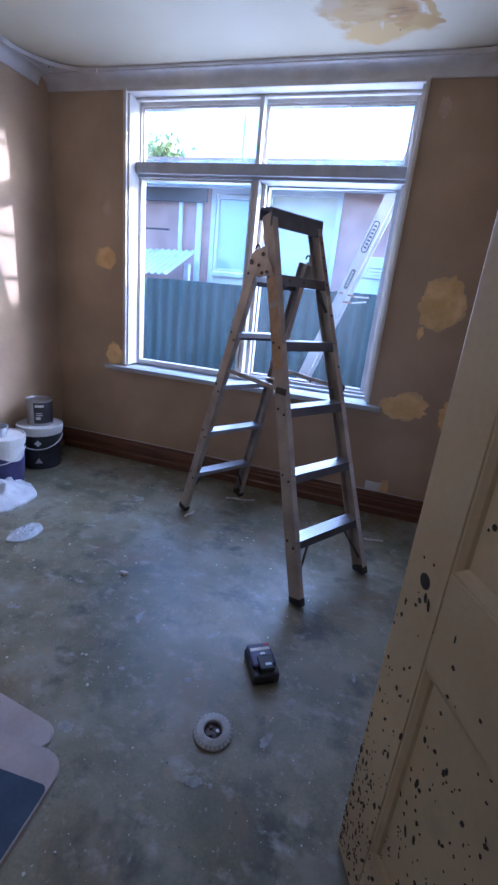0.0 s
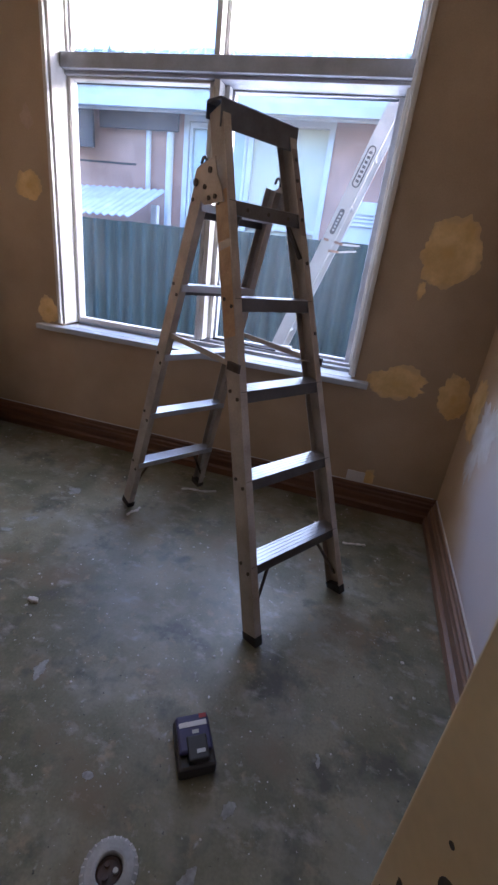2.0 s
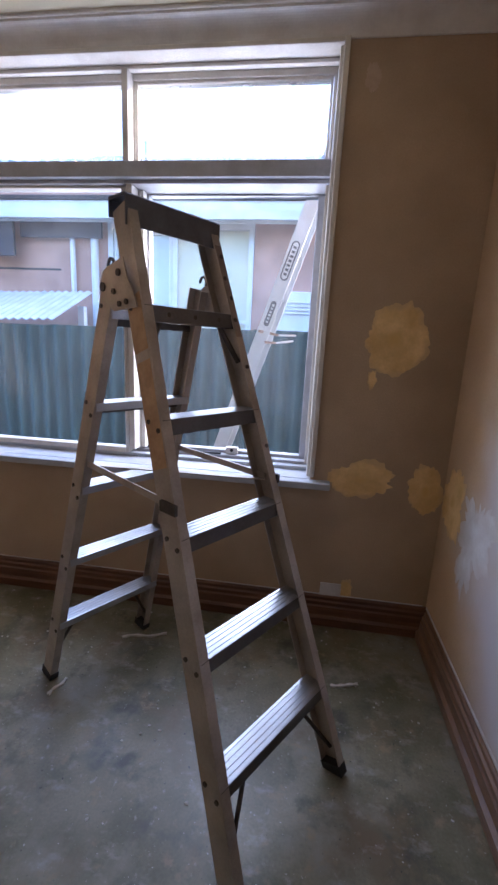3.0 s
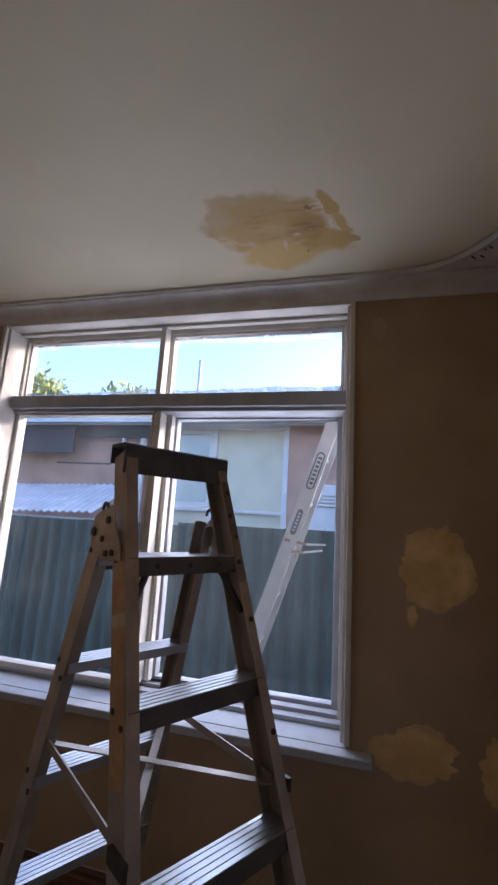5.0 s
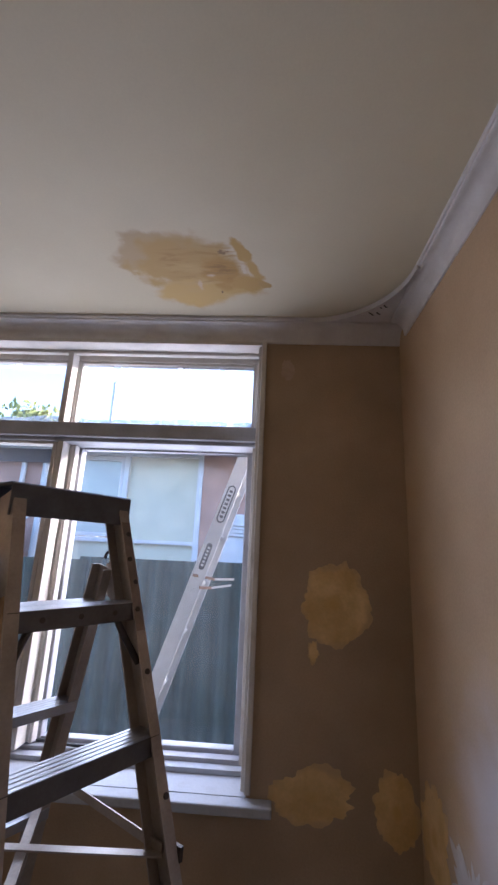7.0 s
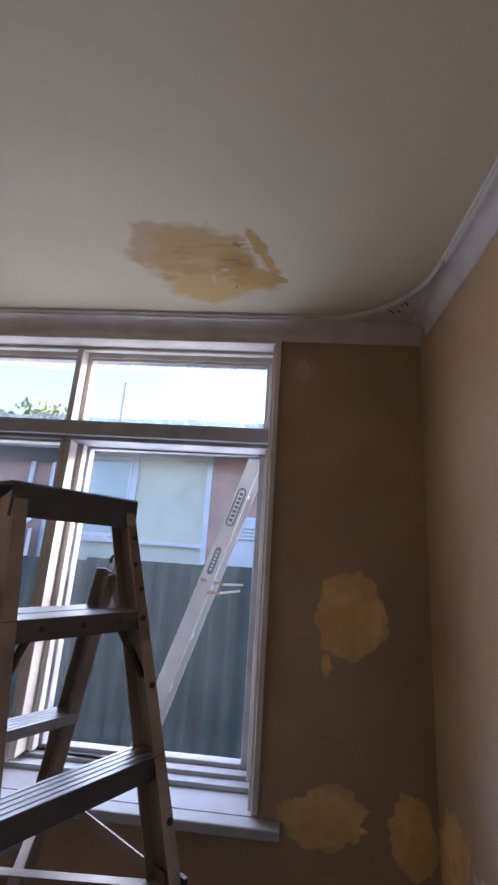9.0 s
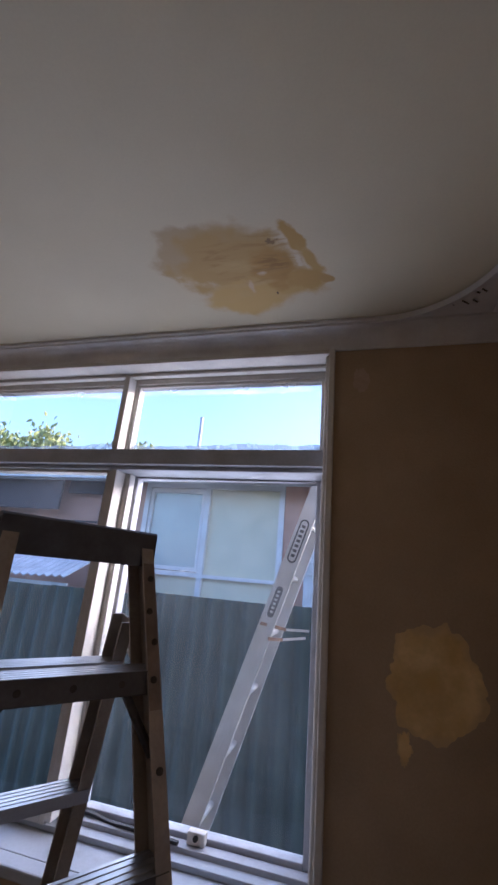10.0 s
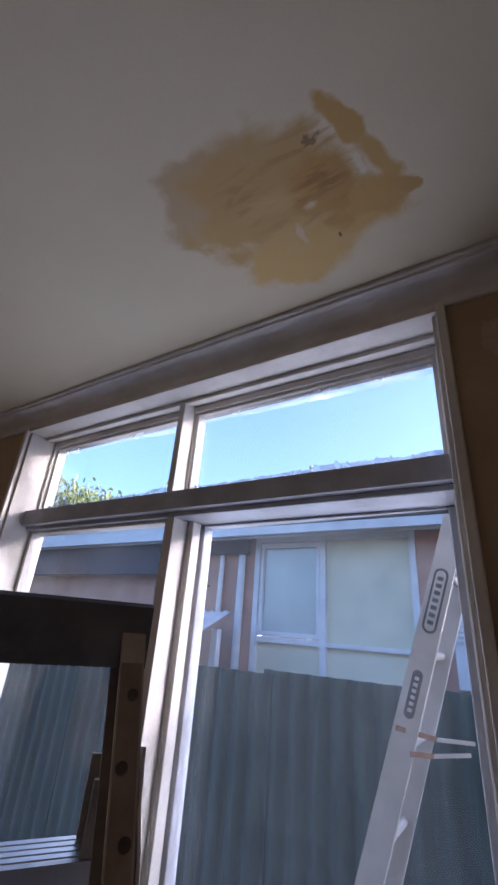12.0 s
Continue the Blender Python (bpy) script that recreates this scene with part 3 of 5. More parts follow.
# upper lights: thin beads round the glass
for x0, x1 in ((WX0 + 0.039, -0.8565), (-0.8115, WX1 - 0.039)):
    z0, z1 = 2.2355, WZ1 - 0.0485
    sash = wpart("upper_light", [(x0, x0 + 0.012, 3.205, 3.250, z0, z1), (x1 - 0.012, x1, 3.205, 3.250, z0, z1), (x0 + 0.012, x1 - 0.012, 3.205, 3.250, z0, z0 + 0.010), (x0 + 0.012, x1 - 0.012, 3.205, 3.250, z1 - 0.012, z1)], M_TRIM, 0.002)
    pane = wpart("pane", [(x0 + 0.010, x1 - 0.010, 3.223, 3.227, z0 + 0.008, z1 - 0.010)], M_GLASS_UP, 0, parent=sash)
    pane.visible_shadow = False
    # old paint smeared along the top of the glass, and dirt along its foot
    for yy, zz, up, hgt, name, mat, lab in ((3.2215, z1 - 0.010, -1, 0.055, "paint_smear", M_FILM, "smear of old paint on the glass"), (3.2295, z0 + 0.008, 1, 0.054, "grime_line", M_GRIME, "ragged grime and dead leaves along the foot of the glass")):
        bm = bmesh.new()
        rows = []
        n = 320
        for i in range(n + 1):
            x = x0 + 0.011 + (x1 - x0 - 0.022) * i / n
            h = hgt * (0.75 + 0.45 * noise.noise(Vector((x * 3, zz, 3))) + 0.15 * noise.noise(Vector((x * 19, zz, 9))) + (0.35 * max(0, noise.noise(Vector((x * 55, 1, 5))) - 0.1) + 0.5 * max(0, noise.noise(Vector((x * 130, 4, 5))) - 0.25) if up > 0 else 0.1 * noise.noise(Vector((x * 60, 2, 1)))))
            rows.append((bm.verts.new((x, yy, zz)), bm.verts.new((x, yy, zz + up * max(0.003, h)))))
        for a, b in zip(rows, rows[1:]):
            bm.faces.new((a[0], b[0], b[1], a[1]))
        part(name, bm, mat, sash, lab)
# fixed left light
sash = wpart("fixed_light", [(WX0 + 0.023, WX0 + 0.045, 3.19, 3.25, 0.8065, 2.146), (MX0 - 0.022, MX0 - 0.0005, 3.19, 3.25, 0.8065, 2.146), (WX0 + 0.045, MX0 - 0.022, 3.19, 3.25, 0.8065, 0.835), (WX0 + 0.045, MX0 - 0.022, 3.19, 3.25, 2.134, 2.1465)], M_TRIM, 0.003)
pane = wpart("pane", [(WX0 + 0.043, MX0 - 0.020, 3.218, 3.222, 0.832, 2.136)], M_GLASS, 0, parent=sash)
pane.visible_shadow = False
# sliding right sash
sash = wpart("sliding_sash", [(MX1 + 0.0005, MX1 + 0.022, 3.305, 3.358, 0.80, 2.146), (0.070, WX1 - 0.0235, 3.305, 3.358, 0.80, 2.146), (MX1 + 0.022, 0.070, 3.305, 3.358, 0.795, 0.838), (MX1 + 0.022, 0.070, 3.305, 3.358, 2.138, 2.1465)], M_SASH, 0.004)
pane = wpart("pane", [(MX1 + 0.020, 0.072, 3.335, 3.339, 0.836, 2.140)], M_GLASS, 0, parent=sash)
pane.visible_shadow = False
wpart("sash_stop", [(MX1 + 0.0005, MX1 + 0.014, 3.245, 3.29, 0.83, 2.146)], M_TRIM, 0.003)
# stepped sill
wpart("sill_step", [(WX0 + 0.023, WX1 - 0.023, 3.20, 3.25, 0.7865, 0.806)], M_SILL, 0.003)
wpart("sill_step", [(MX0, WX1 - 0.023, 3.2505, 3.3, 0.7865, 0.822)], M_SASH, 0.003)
wpart("window_sill", [(WX0 - 0.155, WX1 + 0.095, 2.995, YN - 0.001, 0.752, 0.786)], M_SILL, 0.006)
wpart("sill_board", [(WX0 + 0.001, WX1 - 0.001, YN, WY - 0.002, 0.7605, 0.7862), (MX0, WX1 - 0.001, WY - 0.0019, WF - 0.002, 0.7605, 0.7862)], M_SILL, 0.002)

latch = wpart("sash_latch", [(-0.335, -0.268, 3.272, 3.3045, 0.8225, 0.862)], M_TRIM, 0.004, "white sash latch")
bm = bmesh.new()
rod(bm, (-0.30, 3.262, 0.848), (-0.30, 3.273, 0.846), 0.009, seg=14)
part("latch_button", bm, M_RUBBER, latch, "dark latch button")
bm = bmesh.new()
sweep(bm, [Vector((-0.79 + 0.43 * f, 3.285 - 0.03 * f + 0.004 * math.sin(f * 9), 0.829 - 0.004 * f + 0.003 * math.sin(f * 14))) for f in (i / 24 for i in range(25))], [0.014] * 25, 0.010)
part("rubber_seal", bm, M_RUBBER, window, "loose black rubber seal")

# ---- step ladder ----
LAD = Vector((-0.335, 2.343, 0))
LU, LN = Vector((0.552, 0.834, 0)), Vector((0.834, -0.552, 0))


def lp(u, n, z):
    return LAD + LU * (u + 0.0157 * z) + LN * n + Vector((0, 0, z))


ladder = thing("step_ladder", LAD, "weathered aluminium double-sided step ladder standing open on the concrete", "ladder")
LADDER_INV = Matrix.Translation(-LAD)


def lpart(name, bm, mat, label="", parent=None):
    bmesh.ops.transform(bm, matrix=LADDER_INV, verts=bm.verts[:])
    return part(name, bm, mat, parent or ladder, label)


FZ, FN0, FN1 = 1.783, 0.578, -0.068
FW0, FW1 = 0.268, 0.172


def front_at(z):
    f = z / FZ
    return FW0 + (FW1 - FW0) * f, FN0 + (FN1 - FN0) * f


BZ, BN0, BN1 = 1.60, -0.535, -0.106
BW0, BW1 = 0.248, 0.182


def back_at(z):
    f = z / BZ
    return BW0 + (BW1 - BW0) * f, BN0 + (BN1 - BN0) * f


def channel(side, depth=0.074, flange=0.032, wall=0.004):
    h = depth / 2
    pts = [(0, -h), (flange, -h), (flange, -h + wall), (wall, -h + wall), (wall, h - wall), (flange, h - wall), (flange, h), (0, h)]
    return [(-side * a, b) for a, b in pts]


rails = {}
for face, at, ztop in (("front", front_at, FZ), ("back", back_at, BZ)):
    for side in (-1, 1):
        (w0, n0), (w1, n1) = at(0.025), at(ztop)
        p0, p1 = lp(side * w0, n0, 0.025), lp(side * w1, n1, ztop)
        d = (p1 - p0).normalized()
        deep = LU.cross(d).normalized()
        bm = bmesh.new()
        prism(bm, channel(side, 0.074 if face == "front" else 0.064), p0, p1, LU, deep)
        rail = lpart("rail", bm, M_ALU)
        rails[face, side] = (rail, p0, p1, d, deep)
        bm = bmesh.new()
        prism(bm, [(-side * a, b) for a, b in ((-0.002, -0.038), (0.034, -0.038), (0.034, 0.038), (-0.002, 0.038))], p0 - d * 0.026, p0 + d * 0.012, LU, deep)
        for v in bm.verts:
            v.co.z = max(v.co.z, 0.0)
        lpart("foot", bm, M_RUBBER, "black rubber foot", rail)
        for k in range(9):
            z = 0.298 + 0.3025 * (k // 2) - (0.03 if k % 2 else 0.0)
            if z > ztop - 0.05:
                continue
            w, nn = at(z)
            c = lp(side * w, nn, z) + deep * (0.02 if k % 2 else -0.018)
            bm = bmesh.new()
            rod(bm, c - LU * side * 0.002, c + LU * side * 0.004, 0.007, seg=10)
            lpart("rivet", bm, M_RIVET, "dark rivet head", rail)

TREAD = [(-0.038, -0.024), (-0.034, -0.024), (-0.034, -0.006), (0.0375, -0.006), (0.0375, 0.003)]
for i in range(4):
    x = 0.026 - i * 0.0165
    TREAD += [(x, 0.003), (x - 0.001, 0.0016), (x - 0.0035, 0.0016), (x - 0.0045, 0.003)]
LIP = [(0.0338, -0.044), (0.038, -0.044), (0.0395, -0.041), (0.0395, 0.0015), (0.0377, 0.0015), (0.0377, -0.0062), (0.0338, -0.0062)]
TREAD = TREAD + [(-0.038, 0.002)]
for face, at, sign in (("front", front_at, 1), ("back", back_at, -1)):
    for k in range(5):
        z = 0.302 + 0.3025 * k
        if face == "back" and k == 4:
            z = 1.500
        w, nn = at(z)
        bm = bmesh.new()
        prism(bm, TREAD, lp(-w + 0.0045, nn, z), lp(w - 0.0045, nn, z), LN * sign, (0, 0, 1))
        tread = lpart("tread", bm, M_ALU_TREAD, "ribbed aluminium tread")
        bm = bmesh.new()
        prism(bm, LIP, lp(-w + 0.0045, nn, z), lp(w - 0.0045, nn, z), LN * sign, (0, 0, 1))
        lpart("lip", bm, M_LIP, "front lip of the tread, coloured dark for its shaded side", tread)
        if k == 4 and face == "front":
            for q in (-0.10, 0.0, 0.10):
                bm = bmesh.new()
                c = lp(q, nn + 0.038, z - 0.02)
                rod(bm, c, c + LN * 0.003, 0.007, seg=10)
                lpart("rivet", bm, M_RIVET, "dark rivet head")
    # short braces under the lowest tread and under the top tread
    for side in (-1, 1):
        for z0, z1, reach in (((0.08, 0.289, 0.13), (1.36, 1.482, 0.075)) if face == "front" else ((0.09, 0.289, 0.11),)):
            w0, n0 = at(z0)
            w1, n1 = at(z1)
            bm = bmesh.new()
            rod(bm, lp(side * (w0 - 0.010), n0, z0), lp(side * (w1 - reach), n1 + sign * 0.01, z1), 0.009 if z0 > 1 else 0.0065, seg=10)
            lpart("brace", bm, M_RIVET, "dark diagonal brace")
# cap
bm = bmesh.new()
cap = [(-0.078, -0.028), (-0.078, 0.020), (-0.073, 0.025), (0.004, 0.025), (0.010, 0.020), (0.010, -0.058), (0.006, -0.058), (0.006, 0.016), (-0.074, 0.016), (-0.074, -0.028)]
prism(bm, cap, lp(-0.181, -0.034, 1.785), lp(0.179, -0.034, 1.785), LN, (0, 0, 1))
lpart("cap", bm, M_CAP, "aluminium top cap, coloured dark for its backlit side")
# pivot plates between front and back sections
for side in (-1, 1):
    wf, nf = front_at(1.50)
    outline = [(nf + 0.020, 1.505), (nf + 0.0, 1.55), (nf - 0.030, 1.585), (nf - 0.05, 1.640), (-0.100, 1.618), (-0.122, 1.608), (-0.134, 1.575), (-0.13, 1.535), (-0.06, 1.495)]
    bm = bmesh.new()
    wo = wf + 0.005
    lo = [bm.verts.new(lp(side * wo, n, z)) for n, z in outline]
    hi = [bm.verts.new(lp(side * (wo + 0.004), n, z)) for n, z in outline]
    bm.faces.new(lo)
    bm.faces.new(hi[::-1])
    for i in range(len(lo)):
        bm.faces.new((lo[i], lo[(i + 1) % len(lo)], hi[(i + 1) % len(lo)], hi[i]))
    plate = lpart("pivot_plate", bm, M_ALU, "pivot plate joining the two halves")
    for n, z, r in ((-0.118, 1.565, 0.013), (-0.035, 1.60, 0.010), (0.005, 1.52, 0.008), (-0.03, 1.515, 0.008), (-0.06, 1.55, 0.008)):
        bm = bmesh.new()
        c = lp(side * (wo + 0.004), n, z)
        rod(bm, c, c + LU * side * 0.005, r, seg=12)
        lpart("bolt", bm, M_RIVET, "dark bolt head", plate)
    # curved locking hook by the pivot
    bm = bmesh.new()
    sweep(bm, [lp(side * (wo - 0.012), -0.10 + 0.016 * math.cos(a), 1.625 + 0.02 * math.sin(a)) for a in (radians(-30 + 15 * i) for i in range(15))], [0.008] * 15, 0.006, LU)
    lpart("hook", bm, M_RIVET, "dark locking hook", plate)
# spreader bars
zs = 1.0
SP = {}
for face, at in (("front", front_at), ("back", back_at)):
    for side in (-1, 1):
        z = zs - 0.015 if face == "front" else zs
        w, nn = at(z)
        SP[face, side] = lp(side * (w - 0.012), nn, z)
for a, b, drop in ((("back", -1), ("front", -1), 0), (("back", 1), ("front", 1), 0), (("back", -1), ("front", 1), 0.01), (("back", 1), ("front", -1), 0.02)):
    bm = bmesh.new()
    bar(bm, SP[a] - Vector((0, 0, drop)), SP[b] - Vector((0, 0, drop)), 0.022, 0.004, LU if drop == 0 else (0, 0, 1))
    lpart("spreader_bar", bm, M_ALU, "flat aluminium spreader bar")
for side in (-1, 1):
    w, nn = front_at(zs - 0.015)
    bm = bmesh.new()
    c = lp(side * (w + 0.004), nn + 0.012, zs - 0.015)
    bar(bm, c - LN * 0.03, c + LN * 0.035, 0.03, 0.01, LU)
    lpart("spreader_clip", bm, M_RIVET, "dark spreader clip")
# faded stickers on a rail
rail, p0, p1, d, deep = rails["front", -1]
for f0, f1, m in ((0.60, 0.76, M_TAPE), (0.775, 0.86, M_TAPE)):
    bm = bmesh.new()
    a, b = p0 + (p1 - p0) * f0, p0 + (p1 - p0) * f1
    prism(bm, [(-0.0005, -0.034), (0.0012, -0.034), (0.0012, 0.030), (-0.0005, 0.030)], a, b, -LU, deep)
    lpart("sticker", bm, m, "faded brown instruction sticker", rail)

M_PLATE = node_mat("worn_tan_plate", (0.32, 0.25, 0.20), (0.23, 0.18, 0.145), 0.5, 14, 90, 0.05, metal=0.3, grain=0.2)
# rivets down the front flanges of the upper rails, and pale worn strips there
for side in (-1, 1):
    rail, p0, p1, d, deep = rails["front", side]
    s = 1 if deep.dot(LN) > 0 else -1
    a, b = p0 + (p1 - p0) * 0.80, p0 + (p1 - p0) * 0.965
    if side < 0:
        continue
    bm = bmesh.new()
    prism(bm, [(-side * q, s * r) for q, r in ((0.003, 0.0368), (0.030, 0.0368), (0.030, 0.0385), (0.003, 0.0385))], a, b, LU, deep)
    strip = lpart("front_plate", bm, M_PLATE, "worn tan plate riveted to the rail", rail)
    for f, q in ((0.945, 0.014), (0.905, 0.021), (0.87, 0.012), (0.83, 0.019), (0.745, 0.015), (0.60, 0.012)):
        c = p0 + (p1 - p0) * f - LU * side * q + deep * s * 0.037
        bm = bmesh.new()
        rod(bm, c, c + deep * s * 0.0042, 0.0072, seg=10)
        lpart("rivet", bm, M_RIVET, "dark rivet head", rail)

# ---- door ----
door = tagged(new("door_1"), "cream painted panel door standing open with dark chipped spots", "door", kind="structure")
DOOR_ANGLE = 115.5
DW, DH, DT = 0.775, 2.03, 0.036
door.matrix_basis = pose(0.655, 0.215, 0.008, 0, 0, DOOR_ANGLE)
# leaf in its own axes: x from hinge to free edge, y thickness (the camera sees +y), z up
ST, y0, y1 = 0.125, -DT / 2, DT / 2
part("stile", boxes((0, ST, y0, y1, 0, DH), bevel=0.003), M_DOOR, door)
part("stile", boxes((DW - ST, DW, y0, y1, 0, DH), bevel=0.003), M_DOOR, door)
RAILS = ((0, 0.20), (0.76, 0.96), (DH - 0.13, DH))
for z0, z1 in RAILS:
    part("rail", boxes((ST + 0.0005, DW - ST - 0.0005, y0 + 0.0006, y1 - 0.0006, z0, z1), bevel=0.002), M_DOOR, door)
for z0, z1 in ((0.20, 0.76), (0.96, DH - 0.13)):
    part("panel", boxes((ST - 0.005, DW - ST + 0.005, y0 + 0.012, y1 - 0.012, z0 - 0.004, z1 + 0.004)), M_DOOR, door)
    for s in (-1, 1):
        bm = bmesh.new()
        yb = s * (DT / 2 - 0.012)
        prof = [(0, 0), (0.026, 0), (0.02, s * 0.005), (0.006, s * 0.010), (0, s * 0.010)]
        for a, b, ax in (((ST, yb, z0), (ST, yb, z1), (1, 0, 0)), ((DW - ST, yb, z0), (DW - ST, yb, z1), (-1, 0, 0)), ((ST, yb, z0), (DW - ST, yb, z0), (0, 0, 1)), ((ST, yb, z1), (DW - ST, yb, z1), (0, 0, -1))):
            prism(bm, prof, a, b, ax, (0, 1, 0))
        part("moulding", bm, M_DOOR, door)
# lock hole and the mark of a removed plate
bm = bmesh.new()
rod(bm, (DW - 0.068, y1 - 0.002, 0.90), (DW - 0.068, y1 + 0.0008, 0.90), 0.016, seg=20)
part("lock_hole", bm, M_SPECK, door, "dark empty lock hole")
for dx, dz, r in ((0.0, -0.045, 0.0055), (0.008, -0.062, 0.004), (0.02, 0.04, 0.003), (-0.012, 0.045, 0.003)):
    bm = bmesh.new()
    rod(bm, (DW - 0.068 + dx, y1 - 0.001, 0.90 + dz), (DW - 0.068 + dx, y1 + 0.0008, 0.90 + dz), r, seg=10)
    part("screw_hole", bm, M_SPECK, door, "small dark screw hole")

# chipped spots, thick towards the foot of the door
rng = random.Random(4)
bm = bmesh.new()
for i in range(620):
    z = 0.88 * (1 - rng.random() ** 0.55) + 0.02
    x = DW - 0.004 - 0.42 * rng.random() ** 1.7
    if rng.random() > 1.05 - z * 0.6:
        continue
    a = 0.0018 + 0.0035 * rng.random() ** 2
    b = a * (1 + 1.6 * rng.random())
    deep = y1 if (x > DW - ST or not (0.2 < z < 0.76)) else y1 - 0.012
    tilt = rng.uniform(-0.3, 0.6)
    c = Vector((x, deep + 0.0007, z))
    ring = [bm.verts.new(c + Vector((a * math.cos(q) - b * math.sin(q) * math.sin(tilt), 0, b * math.sin(q) * math.cos(tilt))) * rng.uniform(0.8, 1.15)) for q in (2 * math.pi * j / 7 for j in range(7))]
    bm.faces.new(ring)
for x, z, a in ((0.60, 1.08, 0.006), (0.61, 1.07, 0.003), (0.35, 1.32, 0.007), (0.42, 1.1, 0.004), (0.29, 1.12, 0.004), (0.33, 1.3, 0.003), (0.58, 0.82, 0.005), (0.5, 0.8, 0.004)):
    ring = [bm.verts.new(Vector((x + a * math.cos(q), (y1 if x > DW - ST or not 0.96 < z else y1 - 0.012) + 0.0007, z + a * math.sin(q)))) for q in (2 * math.pi * j / 9 for j in range(9))]
    bm.faces.new(ring)
tagged(part("chips", bm, M_SPECK, door, "dark chips in the paint"), kind="stuff")
# door casing
casing = tagged(new("trim_1"), "painted timber door frame round the opening", "door frame", kind="structure")
for x0, x1 in ((DX0 + 0.0005, DX0 + 0.03), (DX1 - 0.006, DX1 - 0.0005)):
    part("door_jamb", boxes((x0, x1, YS - 0.13, YS + 0.01, 0, DZ - 0.031), bevel=0.003), M_DOOR, casing)
part("door_head", boxes((DX0 + 0.0005, DX1 - 0.0005, YS - 0.13, YS + 0.01, DZ - 0.03, DZ - 0.0005), bevel=0.003), M_DOOR, casing)
part("door_architrave", boxes((DX0 - 0.08, DX0, YS + 0.001, YS + 0.02, 0, DZ + 0.08), bevel=0.004), M_DOOR, casing)

# ---- filler patches ----
NX, NZ, NO = (1, 0, 0), (0, 0, 1), (0, -1, 0)


def patch(parent, name, rows, ax, ay, out, mat, label, rim=(0.62, 0.44, 0.22), core=(0.70, 0.46, 0.16)):
    """A ragged dab of filler: thin at the rim, thick and bright further in, orange at the core."""
    bm = bmesh.new()
    c, ra, rb, seed, rough = rows[0]
    ragged(bm, c, ax, ay, out, ra, rb, seed, rough, 0.0012, 140)
    m = mat.copy()
    if rim is not None:
        n, k = m.node_tree.nodes, m.node_tree.links
        ext = [1.0 if abs(out[q]) > 0.5 else ra * abs(ax[q]) + rb * abs(ay[q]) for q in range(3)]
        was = n["Principled BSDF"].inputs["Base Color"].links[0].from_socket
        mix = n.new("ShaderNodeMix")
        mix.data_type = "RGBA"
        k.new(spot_mask(m, c, ext, 1.0, 0.80, 1.15, scale=12), mix.inputs[0])
        mix.inputs[6].default_value = (*rim, 1)
        k.new(was, mix.inputs[7])
        k.new(mix.outputs[2], n["Principled BSDF"].inputs["Base Color"])
        if ra > 0.05:
            spot(m, core, c, [e * 0.34 for e in ext], 1.4, 0.0, 1.0, scale=14)
    return part(name, bm, m, parent, label)


M_PATCHED = node_mat("thinly_painted_filler", (0.54, 0.40, 0.285), (0.45, 0.33, 0.225), 0.8, 9, 90, 0.1, grain=0.12)
patch(wall_north, "filler_patch", [((0.464, YN, 1.472), 0.142, 0.150, 3, 0.17)], NX, NZ, NO, M_FILL, "ochre filler patch on the brown wall")
patch(wall_north, "filler_patch", [((0.385, YN, 1.29), 0.022, 0.04, 5, 0.3)], NX, NZ, NO, M_FILL, "small drip of ochre filler")
patch(wall_north, "filler_patch", [((0.385, YN, 0.802), 0.160, 0.090, 8, 0.22)], NX, NZ, NO, M_FILL, "ochre filler patch beside the sill")
patch(wall_north, "filler_patch", [((0.688, YN, 0.775), 0.078, 0.12, 12, 0.18)], NX, NZ, NO, M_FILL, "ochre filler patch near the corner")
patch(wall_north, "filler_patch", [((-1.945, YN, 1.575), 0.085, 0.08, 14, 0.22)], NX, NZ, NO, M_FILL, "small ochre filler patch")
patch(wall_north, "filler_patch", [((-1.87, YN, 0.87), 0.075, 0.085, 17, 0.2)], NX, NZ, NO, M_FILL, "small ochre filler patch by the sill end")
patch(wall_north, "filler_patch", [((-1.93, YN, 1.91), 0.045, 0.05, 21, 0.3)], NX, NZ, NO, M_PATCHED, "painted-over filler spot", None)
patch(wall_north, "filler_patch", [((0.255, YN, 2.50), 0.03, 0.05, 23, 0.3)], NX, NZ, NO, M_PATCHED, "painted-over filler spot", None)
patch(wall_north, "filler_patch", [((0.362, YN, 0.200), 0.036, 0.052, 25, 0.3)], NX, NZ, NO, M_FILL, "ochre filler above the skirting")
patch(wall_east, "filler_patch", [((XE, 2.925, 0.78), 0.13, 0.16, 31, 0.3)], (0, 1, 0), NZ, (-1, 0, 0), M_FILL, "ochre filler patch on the side wall")
patch(wall_east, "filler_patch", [((XE, 2.64, 0.76), 0.14, 0.15, 36, 0.5)], (0, 1, 0), NZ, (-1, 0, 0), M_FILL_W, "white filler patch on the side wall", (0.62, 0.56, 0.52), (0.74, 0.73, 0.71))
patch(wall_east, "filler_patch", [((XE, 2.70, 0.60), 0.06, 0.14, 39, 0.5)], (0, 1, 0), NZ, (-1, 0, 0), M_FILL_W, "white filler smear on the side wall", (0.62, 0.56, 0.52), (0.74, 0.73, 0.71))
# white blank plate above the skirting
plate = tagged(part("wall_plate", boxes((0.235, 0.342, YN - 0.008, YN - 0.0005, 0.161, 0.231), bevel=0.002), M_FILL_W), "white blank plate on the wall above the skirting", "wall plate")

# ---- outside ----
GZ = -0.35
ground = tagged(part("ground", boxes((-400, 400, -400, 600, GZ - 0.2, GZ)), M_GROUND), "bare earth between the houses", "ground", kind="structure")
